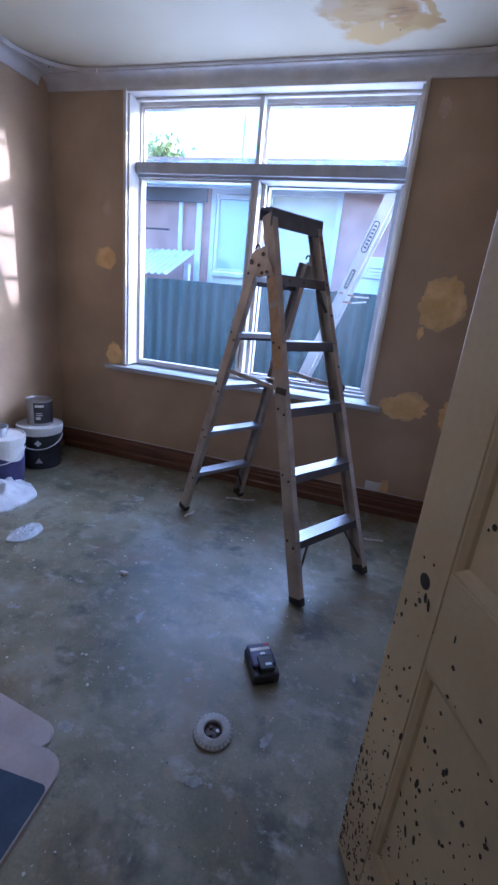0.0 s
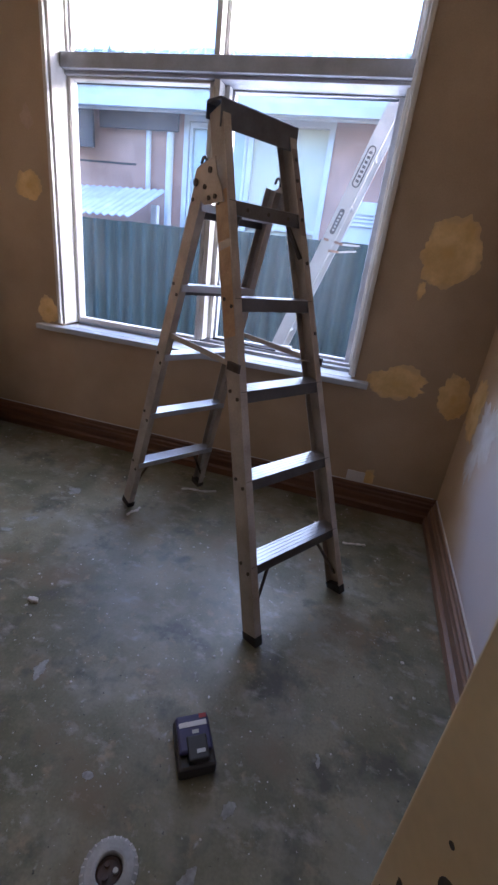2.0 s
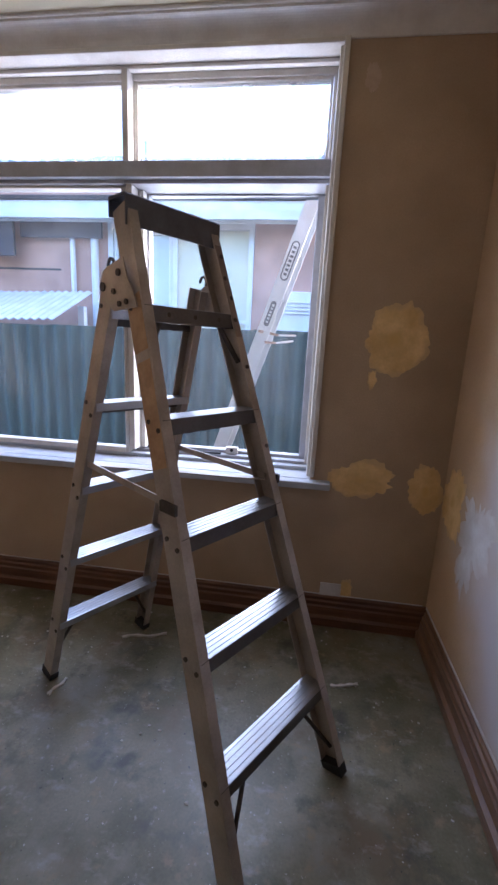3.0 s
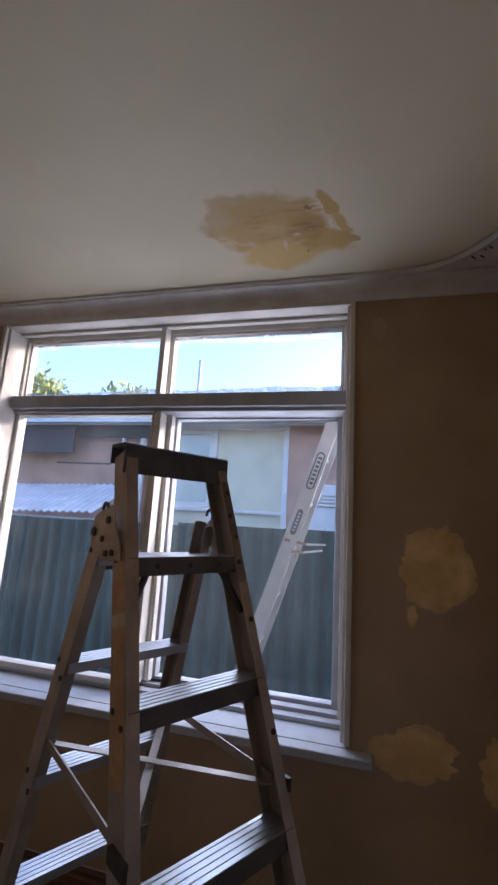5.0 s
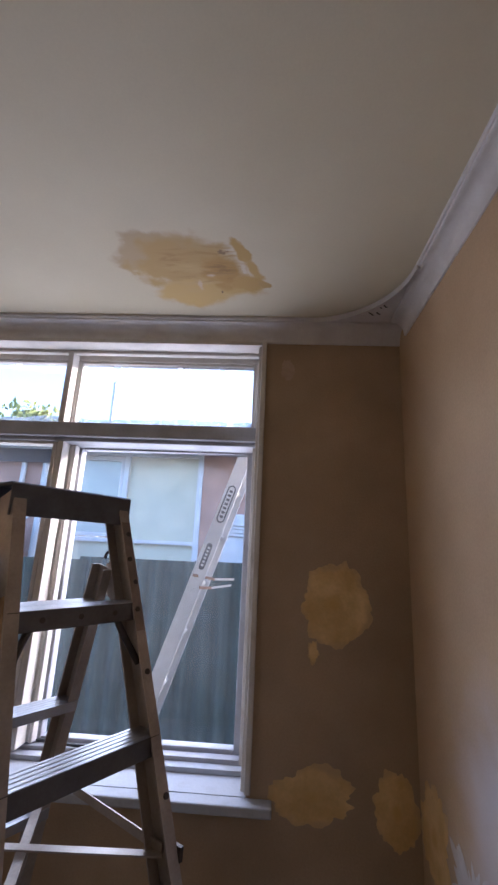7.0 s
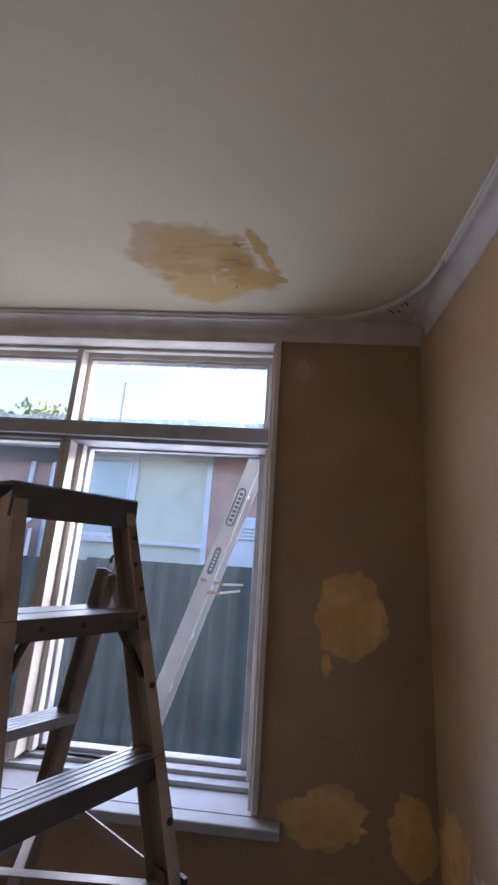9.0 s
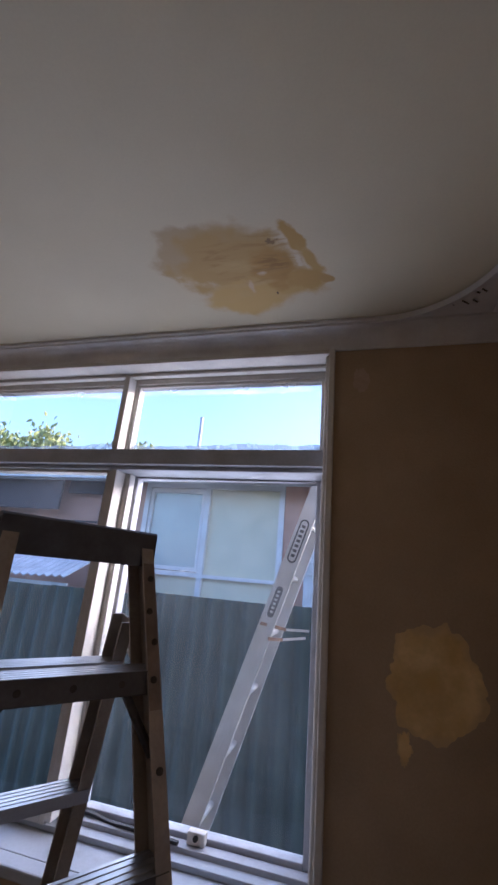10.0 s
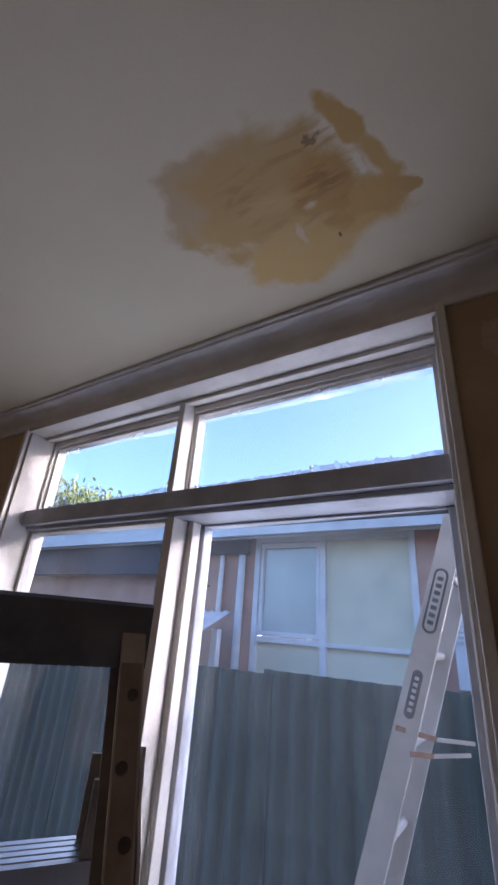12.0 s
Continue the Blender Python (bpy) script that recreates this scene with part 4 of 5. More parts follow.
facade = tagged(part("outer_wall", boxes((XW - 0.2, XE + 0.2, WY - 0.04, WY - 0.0005, GZ, -0.15)), M_MORTAR), "outer footing of the house", "wall", kind="structure")

# corrugated fence of separate sheets
FY, FTOP = 5.0, 1.565
fence = thing("fence", (0, FY, GZ), "grey-green corrugated fibre-cement boundary fence", "fence")


def fence_sheet(width=1.095, pitch=0.146, amp=0.024, t=0.007):
    bm = bmesh.new()
    n = int(width / pitch * 10)
    rows = []
    for i in range(n + 1):
        x = width * i / n
        y = amp * math.sin(2 * math.pi * x / pitch)
        rows.append([bm.verts.new((x, y + s * t / 2, z)) for s in (-1, 1) for z in (0, FTOP - GZ)])
    for a, b in zip(rows, rows[1:]):
        bm.faces.new((a[0], b[0], b[1], a[1]))
        bm.faces.new((a[3], b[3], b[2], a[2]))
        bm.faces.new((a[1], b[1], b[3], a[3]))
    bm.faces.new((rows[0][0], rows[0][1], rows[0][3], rows[0][2]))
    bm.faces.new((rows[-1][0], rows[-1][2], rows[-1][3], rows[-1][1]))
    return bm


first = None
for i in range(20):
    x = -8.62 + 1.022 * i
    if first is None:
        first = part("sheet", fence_sheet(), M_FENCE, fence)
        ob = first
    else:
        ob = new("sheet", first.data)
        ob.parent = fence
    ob.location = (x, 0.012 * (i % 2), -0.008 * ((i * 7) % 4) - (0.018 if x < -2.0 else 0.0))

# neighbouring house
NY = 6.9
house = thing("neighbour_house", (-2.0, NY, GZ), "red brick neighbouring house with white timber windows", "house")
HI = Matrix.Translation((2.0, -NY, -GZ))


def hpart(name, bm, mat, parent=None, label=""):
    bmesh.ops.transform(bm, matrix=HI, verts=bm.verts[:])
    return part(name, bm, mat, parent or house, label)


NWX0, NWX1, NWZ0, NWZ1 = -2.74, -0.74, 1.30, 2.94
hpart("wall", boxes((-9, NWX0, NY, NY + 0.25, GZ, 3.35), (NWX1, 16, NY, NY + 0.25, GZ, 3.35), (NWX0, NWX1, NY, NY + 0.25, GZ, NWZ0), (NWX0, NWX1, NY, NY + 0.25, NWZ1, 3.35)), M_MORTAR)
win = hpart("window", boxes((NWX0, NWX0 + 0.07, NY - 0.03, NY + 0.12, NWZ0, NWZ1), (NWX1 - 0.07, NWX1, NY - 0.03, NY + 0.12, NWZ0, NWZ1), (NWX0 + 0.07, NWX1 - 0.07, NY - 0.03, NY + 0.12, NWZ1 - 0.07, NWZ1), (-1.84, -1.77, NY - 0.025, NY + 0.11, NWZ0, NWZ1 - 0.07), (NWX0 + 0.07, -1.84, NY - 0.02, NY + 0.1, 1.70, 1.76), (-1.77, NWX1 - 0.07, NY - 0.02, NY + 0.1, 1.70, 1.745)), M_NBPAINT, None, "white timber window")
hpart("sash", boxes((NWX0 + 0.08, NWX0 + 0.12, NY - 0.01, NY + 0.05, 1.77, 2.86), (-1.89, -1.85, NY - 0.01, NY + 0.05, 1.77, 2.86), (NWX0 + 0.12, -1.89, NY - 0.01, NY + 0.05, 1.77, 1.82), (NWX0 + 0.12, -1.89, NY - 0.01, NY + 0.05, 2.80, 2.86)), M_NBPAINT, win)
M_NBGLASS = node_mat("reflecting_pane", (0.44, 0.50, 0.48), (0.34, 0.40, 0.38), 0.12, 1.2, 20, 0, grain=0.02, specular=0.9)
for x0, x1, z0, z1, m in ((NWX0 + 0.12, -1.89, 1.82, 2.80, M_NBGLASS), (-1.77, NWX1 - 0.07, 1.745, NWZ1 - 0.07, M_BLIND), (NWX0 + 0.07, -1.84, NWZ0, 1.70, M_BLIND), (-1.77, NWX1 - 0.07, NWZ0, 1.70, M_BLIND)):
    hpart("pane", boxes((x0, x1, NY + 0.03, NY + 0.036, z0, z1)), m, win, "pale pane with a blind behind")
# two dark boxes added where shade lies under the neighbour's eave
hpart("eave_shade_band", boxes((-9.1, -3.95, NY - 0.29, NY - 0.25, 2.45, 2.985)), M_ROOF, None, "dark band put in for the shade under the eave")
hpart("eave_shade_strip", boxes((-3.949, -2.78, NY - 0.14, NY - 0.10, 2.72, 3.018)), M_ROOF, None, "dark strip put in for the shade under the eave")
# eave, gutter, roof
hpart("soffit", boxes((-9.2, 16.2, NY - 0.30, NY - 0.031, 3.02, 3.04)), M_NBPAINT)
hpart("fascia", boxes((-9.2, 16.2, NY - 0.33, NY - 0.301, 2.87, 3.12)), M_NBPAINT)
bm = bmesh.new()
prism(bm, [(0, 0), (-0.02, -0.09), (-0.11, -0.09), (-0.12, 0.01), (-0.115, 0.01), (-0.105, -0.085), (-0.025, -0.085), (-0.005, 0.0)], (-9.2, NY - 0.331, 2.975), (16.2, NY - 0.331, 2.975), (0, 1, 0), (0, 0, 1))
hpart("gutter", bm, M_NBPAINT, None, "white metal gutter")
bm = bmesh.new()
prism(bm, [(-0.36, 3.121), (3.2, 4.15), (3.2, 4.20), (-0.38, 3.165)], (-9.2, NY, 0), (16.2, NY, 0), (0, 1, 0), (0, 0, 1))
hpart("roof", bm, M_ROOF)
for x, z0, z1, r in ((-3.24, 2.0, 2.98, 0.035), (-2.92, GZ, 2.75, 0.05)):
    bm = bmesh.new()
    rod(bm, (x, NY - 0.06, z0), (x, NY - 0.06, z1), r)
    if r < 0.04:
        rod(bm, (x, NY - 0.06, z1), (x, NY - 0.36, z1 + 0.0), r)
    hpart("downpipe", bm, M_NBPAINT, None, "white downpipe")
hpart("vent", boxes((-4.42, -3.46, NY - 0.012, NY - 0.001, 2.32, 2.345)), M_ROOF, None, "dark strip on the brickwork")
mb = hpart("meter_box", boxes((-0.44, 0.08, NY - 0.16, NY - 0.001, 1.45, 2.12), bevel=0.01), M_NBPAINT, None, "white meter box")
for k in range(4):
    hpart("louvre", boxes((-0.41, 0.05, NY - 0.185, NY - 0.161, 1.84 + 0.045 * k, 1.862 + 0.045 * k), bevel=0.003), M_NBPAINT, mb)

# pale iron lean-to behind the fence
shed = thing("lean_to", (-3.6, 5.9, GZ), "pale corrugated iron lean-to behind the fence", "shed")
bm = bmesh.new()
n = 200
rows = []
for i in range(n + 1):
    x = -1.6 + 2.5 * i / n
    w = 0.012 * math.sin(2 * math.pi * x / 0.1)
    rows.append([bm.verts.new((x, -0.45, 1.58 - GZ + w + 0.03 * x)), bm.verts.new((x, 0.45, 1.97 - GZ + w + 0.03 * x)), bm.verts.new((x, 0.45, 1.96 - GZ + w + 0.03 * x)), bm.verts.new((x, -0.45, 1.57 - GZ + w + 0.03 * x))])
for a, b in zip(rows, rows[1:]):
    for j in range(4):
        bm.faces.new((a[j], b[j], b[(j + 1) % 4], a[(j + 1) % 4]))
bm.faces.new(rows[0])
bm.faces.new(rows[-1][::-1])
part("roof", bm, M_ZINC, shed)
part("wall", boxes((-1.55, 0.86, -0.36, -0.34, 0, 1.53 - GZ)), M_ZINC, shed)
for x in (-1.5, 0.8):
    part("post", boxes((x - 0.04, x + 0.04, 0.3, 0.38, 0, 1.8 - GZ)), M_NBPAINT, shed)

# far pole
pole = thing("power_pole", (-3.57, 10.42, GZ), "slim grey pole beyond the rooftops", "pole")
bm = bmesh.new()
rod(bm, (0, 0, 0), (0, 0, 5.36 - GZ), 0.05, 0.04)
part("shaft", bm, M_ZINC, pole)
bm = bmesh.new()
rod(bm, (0, 0, 5.36 - GZ), (0, 0, 5.39 - GZ), 0.054, 0.044)
part("cap", bm, M_ZINC, pole)

# tree beyond the roofs
M_LEAF = node_mat("yellow_green_leaf", (0.34, 0.36, 0.08), (0.20, 0.25, 0.06), 0.6, 3, 30, 0, grain=0.3)
M_BARK = node_mat("bark", (0.16, 0.12, 0.09), (0.09, 0.07, 0.05), 0.9, 6, 40, 0.4)


def tree(at, height, spread, seed):
    rng = random.Random(seed)
    t = thing("tree", at, "leafy yellow-green tree rising beyond the roofs", "tree")
    bm = bmesh.new()
    rod(bm, (0, 0, 0), (0.1, 0, height * 0.55), 0.22, 0.12, 10)
    tips = []
    for i in range(11):
        a = rng.uniform(0, 2 * math.pi)
        b = Vector((0.1, 0, height * rng.uniform(0.38, 0.55)))
        e = Vector((math.cos(a) * spread * rng.uniform(0.3, 0.8), math.sin(a) * spread * rng.uniform(0.3, 0.8), height * rng.uniform(0.65, 0.97)))
        rod(bm, b, e, 0.07, 0.015, 7)
        tips += [e, b.lerp(e, 0.7), b.lerp(e, 0.45)]
    part("trunk", bm, M_BARK, t)
    verts, faces = [], []
    for p in tips:
        for k in range(230):
            c = p + Vector((rng.gauss(0, 0.45), rng.gauss(0, 0.45), rng.gauss(0, 0.3))) * spread * 0.42
            s = rng.uniform(0.09, 0.2)
            q = Euler((rng.uniform(0, 6), rng.uniform(0, 6), rng.uniform(0, 6))).to_matrix()
            i = len(verts)
            verts += [c + q @ Vector(v) * s for v in ((-1, 0, 0), (0, -0.5, 0.1), (1, 0, 0), (0, 0.5, 0.1))]
            faces.append((i, i + 1, i + 2, i + 3))
    me = bpy.data.meshes.new("crown")
    me.from_pydata(verts, [], faces)
    me.materials.append(M_LEAF)
    ob = new("crown", me)
    ob.parent = t


tree((-14.6, 16, GZ), 7.7, 2.6, 3)
tree((-10.6, 17, GZ), 7.6, 2.0, 9)
tree((-19.0, 17, GZ), 8.7, 3.0, 5)

# ---- ladder leaning outside the window ----
out_ladder = thing("extension_ladder", (-0.70, 3.86, GZ), "aluminium extension ladder leaning outside the window", "ladder")
OI = Matrix.Translation((0.70, -3.86, -GZ))
M_OALU = node_mat("bright_aluminium", (0.62, 0.62, 0.61), (0.52, 0.51, 0.49), 0.45, 9, 90, 0.06, metal=0.45, grain=0.12)


def opart(name, bm, mat, parent=None, label=""):
    bmesh.ops.transform(bm, matrix=OI, verts=bm.verts[:])
    return part(name, bm, mat, parent or out_ladder, label)


def on_stile(z):
    """Middle of the near stile at a height."""
    f = (z - 0.608) / (2.07 - 0.608)
    return Vector((-0.526 + 0.487 * f, 3.86, z))


d = (on_stile(2.0) - on_stile(1.0)).normalized()
across = d.cross(Vector((0, 1, 0))).normalized()
for k, yy in enumerate((0.0, 0.40)):
    bm = bmesh.new()
    prism(bm, [(-0.042, 0), (0.042, 0), (0.042, 0.028), (0.036, 0.028), (0.036, 0.004), (-0.036, 0.004), (-0.036, 0.028), (-0.042, 0.028)], on_stile(GZ + 0.012) + Vector((0, yy - 0.004, 0)), on_stile(3.3) + Vector((0, yy - 0.004, 0)), across, (0, 1 if k == 0 else -1, 0))
    stile = opart("stile", bm, M_OALU)
    if k == 0:
        near_stile = stile
for i in range(11):
    p = on_stile(-0.08 + 0.305 * i)
    bm = bmesh.new()
    rod(bm, p + Vector((0, 0.002, 0)), p + Vector((0, 0.394, 0)), 0.016, seg=12)
    opart("rung", bm, M_OALU)

# maker's labels on the stile, as plain shapes, and the rusty rung locks
M_DARKLABEL = node_mat("dark_label", (0.04, 0.045, 0.05), (0.07, 0.07, 0.075), 0.5, 20, 60, 0, grain=0.1)
M_RUST = node_mat("rusty_steel", (0.22, 0.12, 0.07), (0.34, 0.22, 0.14), 0.75, 30, 90, 0.2, metal=0.3, grain=0.3)


def pill(bm, c, length, width, y, thick):
    pts = []
    for s, a0 in ((1, -90), (-1, 90)):
        for k in range(9):
            a = radians(a0 + 22.5 * k)
            pts.append((s * (length - width) / 2 + width / 2 * math.cos(a), width / 2 * math.sin(a)))
    lo = [bm.verts.new(c + d * a + across * b + Vector((0, y, 0))) for a, b in pts]
    hi = [bm.verts.new(c + d * a + across * b + Vector((0, y - thick, 0))) for a, b in pts]
    bm.faces.new(lo)
    bm.faces.new(hi[::-1])
    for i in range(len(pts)):
        bm.faces.new((lo[i], lo[(i + 1) % len(pts)], hi[(i + 1) % len(pts)], hi[i]))


for z, length, width, bars, inner in ((1.945, 0.245, 0.052, 7, True), (1.625, 0.165, 0.036, 6, False)):
    c = on_stile(z) + Vector((0, -0.0045, 0))
    bm = bmesh.new()
    pill(bm, c, length, width, 0, 0.0012)
    label = opart("label", bm, M_DARKLABEL, near_stile, "dark oval maker's label")
    if inner:
        bm = bmesh.new()
        pill(bm, c, length - 0.018, width - 0.016, -0.0012, 0.0006)
        opart("label_field", bm, M_OALU, label, "pale label field")
    for i in range(bars):
        q = c + d * ((i - (bars - 1) / 2) * (length - width) / bars)
        bm = bmesh.new()
        bar(bm, q - across * width * 0.2 + Vector((0, -0.0022, 0)), q + across * width * 0.2 + Vector((0, -0.0022, 0)), (length - width) / bars * 0.55, 0.001, (0, 1, 0))
        opart("print_bar", bm, M_DARKLABEL if inner else M_OALU, label, "plain lettering bar")
for dz in (0.0, 0.05):
    p = on_stile(1.455 + dz)
    bm = bmesh.new()
    bar(bm, p + across * (-0.035 if dz == 0 else 0.03) + Vector((0, -0.010, 0)), p + Vector((0.10, 0.03, -0.012)), 0.016, 0.008, (0, 1, 0))
    lock = opart("rung_lock", bm, M_RUST, None, "rusty rung lock")
    bm = bmesh.new()
    bar(bm, p + Vector((0.10, 0.03, -0.012)), p + Vector((0.215, 0.06, 0.006 - dz * 0.3)), 0.012, 0.006, (0, 1, 0))
    opart("lock_arm", bm, M_OALU, lock, "bright lock arm")

# ---- paint buckets, tin, rag ----
M_NAVY = node_mat("navy_label", (0.06, 0.055, 0.15), (0.035, 0.035, 0.09), 0.4, 9, 50, 0, grain=0.1)
M_BLACK = node_mat("black_plastic", (0.02, 0.02, 0.022), (0.035, 0.035, 0.04), 0.4, 9, 50, 0, grain=0.1)
M_WPLASTIC = node_mat("white_plastic", (0.72, 0.72, 0.71), (0.64, 0.63, 0.61), 0.4, 9, 50, 0.02, grain=0.04)
M_TIN = node_mat("tin_plate", (0.5, 0.5, 0.5), (0.38, 0.38, 0.38), 0.35, 9, 50, 0.02, metal=0.8)
M_CLOTH = node_mat("white_cloth", (0.66, 0.67, 0.68), (0.52, 0.53, 0.55), 0.95, 12, 120, 0.2, grain=0.1)


def handle_arc(bm, r, z, rad=0.004, drop=0.08, turn=0.0):
    last = None
    for i in range(17):
        a = math.pi * i / 16
        p = Vector((r * math.cos(a), -r * math.sin(a) * 0.35 - r * 0.72 * math.sin(a), z - drop * math.sin(a)))
        p = Matrix.Rotation(turn, 3, "Z") @ p
        if last is not None:
            rod(bm, last, p, rad, seg=8)
        last = p


def bucket(at, r, h, body_mat, label, band_mat=None, turn=0.0):
    t = thing("paint_bucket", at, label, "bucket", "paint buckets")
    bm = bmesh.new()
    lathe(bm, [(r * 0.86, 0), (r * 0.88, 0.006), (r * 0.97, h * 0.86), (r * 0.97, h * 0.88)])
    part("body", bm, body_mat, t)
    bm = bmesh.new()
    lathe(bm, [(r * 0.98, h * 0.80), (r * 1.02, h * 0.81), (r * 1.03, h * 0.86), (r * 1.05, h * 0.87), (r * 1.06, h * 0.97), (r * 1.04, h), (r * 0.99, h), (r * 0.97, h - 0.008), (0.01, h - 0.008)])
    part("lid", bm, M_WPLASTIC, t, "white plastic lid")
    if band_mat:
        bm = bmesh.new()
        seg = 28
        lo, hi = [], []
        for i in range(seg + 1):
            a = turn + 2 * math.pi * 0.72 * i / seg
            top = h * (0.62 + 0.1 * math.sin(i * 0.35))
            for ring, z, rr in ((lo, 0.012, r * 0.885), (hi, top, r * 0.955)):
                ring.append((bm.verts.new(((rr + 0.0015) * math.cos(a), (rr + 0.0015) * math.sin(a), z))))
        for i in range(seg):
            bm.faces.new((lo[i], lo[i + 1], hi[i + 1], hi[i]))
        part("label_band", bm, band_mat, t, "navy printed label")
    bm = bmesh.new()
    handle_arc(bm, r * 1.03, h * 0.76, turn=0.6)
    part("handle", bm, M_WPLASTIC, t, "thin wire handle")
    return t


b2 = bucket((-2.225, 2.60, 0), 0.155, 0.335, M_BLACK, "black plastic paint bucket with a white lid")
for z, s, a in ((0.215, 0.026, -0.95), (0.075, 0.026, -0.95)):
    bm = bmesh.new()
    c = Vector((0.155 * 0.955 * math.cos(a), 0.155 * 0.955 * math.sin(a), z))
    nrm = Vector((math.cos(a), math.sin(a), 0))
    side = Vector((-math.sin(a), math.cos(a), 0))
    q = [c + nrm * 0.002 + side * s, c + nrm * 0.002 + Vector((0, 0, s)), c + nrm * 0.002 - side * s, c + nrm * 0.002 - Vector((0, 0, s))]
    if z < 0.1:
        q = [c + nrm * 0.002 + side * s - Vector((0, 0, s * 0.7)), c + nrm * 0.002 + Vector((0, 0, s)), c + nrm * 0.002 - side * s - Vector((0, 0, s * 0.7))]
    bm.faces.new([bm.verts.new(p) for p in q])
    part("hazard_mark", bm, M_WPLASTIC, b2, "white hazard mark")
bucket((-2.21, 2.22, 0), 0.15, 0.345, M_WPLASTIC, "white plastic paint bucket with a navy label", M_NAVY, -2.2)

tin = thing("paint_tin", (-2.235, 2.62, 0.327), "dented metal paint tin with a dark label on a bucket lid", "paint tin")
bm = bmesh.new()
lathe(bm, [(0.088, 0), (0.091, 0.003), (0.091, 0.01), (0.088, 0.013), (0.088, 0.185), (0.091, 0.188), (0.091, 0.196), (0.084, 0.197), (0.080, 0.188), (0.01, 0.188)])
part("body", bm, M_TIN, tin)
bm = bmesh.new()
lo, hi = [], []
for i in range(20):
    a = radians(-75 + 8 * i)
    lo.append(bm.verts.new((0.0893 * math.cos(a), 0.0893 * math.sin(a), 0.02)))
    hi.append(bm.verts.new((0.0893 * math.cos(a), 0.0893 * math.sin(a), 0.178)))
for i in range(19):
    bm.faces.new((lo[i], lo[i + 1], hi[i + 1], hi[i]))
part("label_band", bm, M_BLACK, tin, "dark printed label")
for z, a0, a1, hgt in ((0.145, -68, -28, 0.018), (0.095, -66, -40, 0.006), (0.08, -66, -35, 0.006), (0.05, -66, -45, 0.02)):
    bm = bmesh.new()
    pts = [radians(a0 + (a1 - a0) * i / 5) for i in range(6)]
    lo = [bm.verts.new((0.0902 * math.cos(a), 0.0902 * math.sin(a), z)) for a in pts]
    hi = [bm.verts.new((0.0902 * math.cos(a), 0.0902 * math.sin(a), z + hgt)) for a in pts]
    for i in range(5):
        bm.faces.new((lo[i], lo[i + 1], hi[i + 1], hi[i]))
    part("print_bar", bm, M_WPLASTIC, tin, "pale lettering bar")

tub = thing("plastic_tub", (-2.22, 2.21, 0.338), "small clear plastic tub on a bucket lid", "tub")
M_TUB = node_mat("cloudy_plastic", (0.56, 0.58, 0.60), (0.40, 0.42, 0.44), 0.25, 30, 40, 0, grain=0.04)
bm = bmesh.new()
lathe(bm, [(0.055, 0), (0.066, 0.06), (0.072, 0.062), (0.072, 0.068), (0.064, 0.068), (0.053, 0.004), (0.01, 0.004)])
part("body", bm, M_TUB, tub)


def crumple(bm, w, l, h, seed, rings=16, seg=56):
    """A crumpled heap of thin sheet with a wavy rounded rim, lying on the floor."""
    top = bm.verts.new((0, 0, h * 0.8))
    rows = []
    for k in range(1, rings + 1):
        f = k / rings
        row = []
        for i in range(seg):
            a = 2 * math.pi * i / seg
            c, s = math.cos(a), math.sin(a)
            r = f * (0.5 + 0.07 * noise.noise(Vector((c * 1.5, s * 1.5, seed))) + 0.025 * f * noise.noise(Vector((c * 6, s * 6, seed))))
            q = Vector((c * f * 2.2, s * f * 2.2, seed * 3.7))
            fold = 0.55 - abs(noise.noise(q)) * 0.9 + 0.5 * (0.3 - abs(noise.noise(q * 2.3))) + 0.25 * noise.noise(q * 5)
            z = 0.004 + max(0.0, h * (1 - f ** 2.2) * (0.45 + fold) + h * 0.12 * f * max(0, noise.noise(q * 3.1)))
            row.append(bm.verts.new((c * r * w, s * r * l, z)))
        rows.append(row)
    for i in range(seg):
        j = (i + 1) % seg
        bm.faces.new((top, rows[0][i], rows[0][j])).smooth = True
        for a, b in zip(rows, rows[1:]):
            bm.faces.new((a[i], b[i], b[j], a[j])).smooth = True
    low = [bm.verts.new((v.co.x, v.co.y, 0.0)) for v in rows[-1]]
    for i in range(seg):
        j = (i + 1) % seg
        bm.faces.new((rows[-1][i], rows[-1][j], low[j], low[i]))


rag = thing("drop_cloth", (-2.07, 2.0, 0), "crumpled white cloth lying on the floor by the buckets", "cloth")
bm = bmesh.new()
crumple(bm, 0.50, 0.52, 0.11, 3)
part("cloth", bm, M_CLOTH, rag)
bag = thing("plastic_bag", (-1.572, 1.755, 0), "flattened clear plastic bag on the concrete", "bag")
bm = bmesh.new()
crumple(bm, 0.15, 0.22, 0.022, 8)
part("sheet", bm, M_TUB, bag)

# ---- pads near the doorway ----
M_PAD = node_mat("pale_pink_foam", (0.46, 0.40, 0.37), (0.38, 0.33, 0.30), 0.75, 7, 70, 0.1, grain=0.1)
M_BLUE = node_mat("blue_vinyl", (0.05, 0.075, 0.12), (0.03, 0.05, 0.085), 0.6, 7, 70, 0.1, grain=0.15)


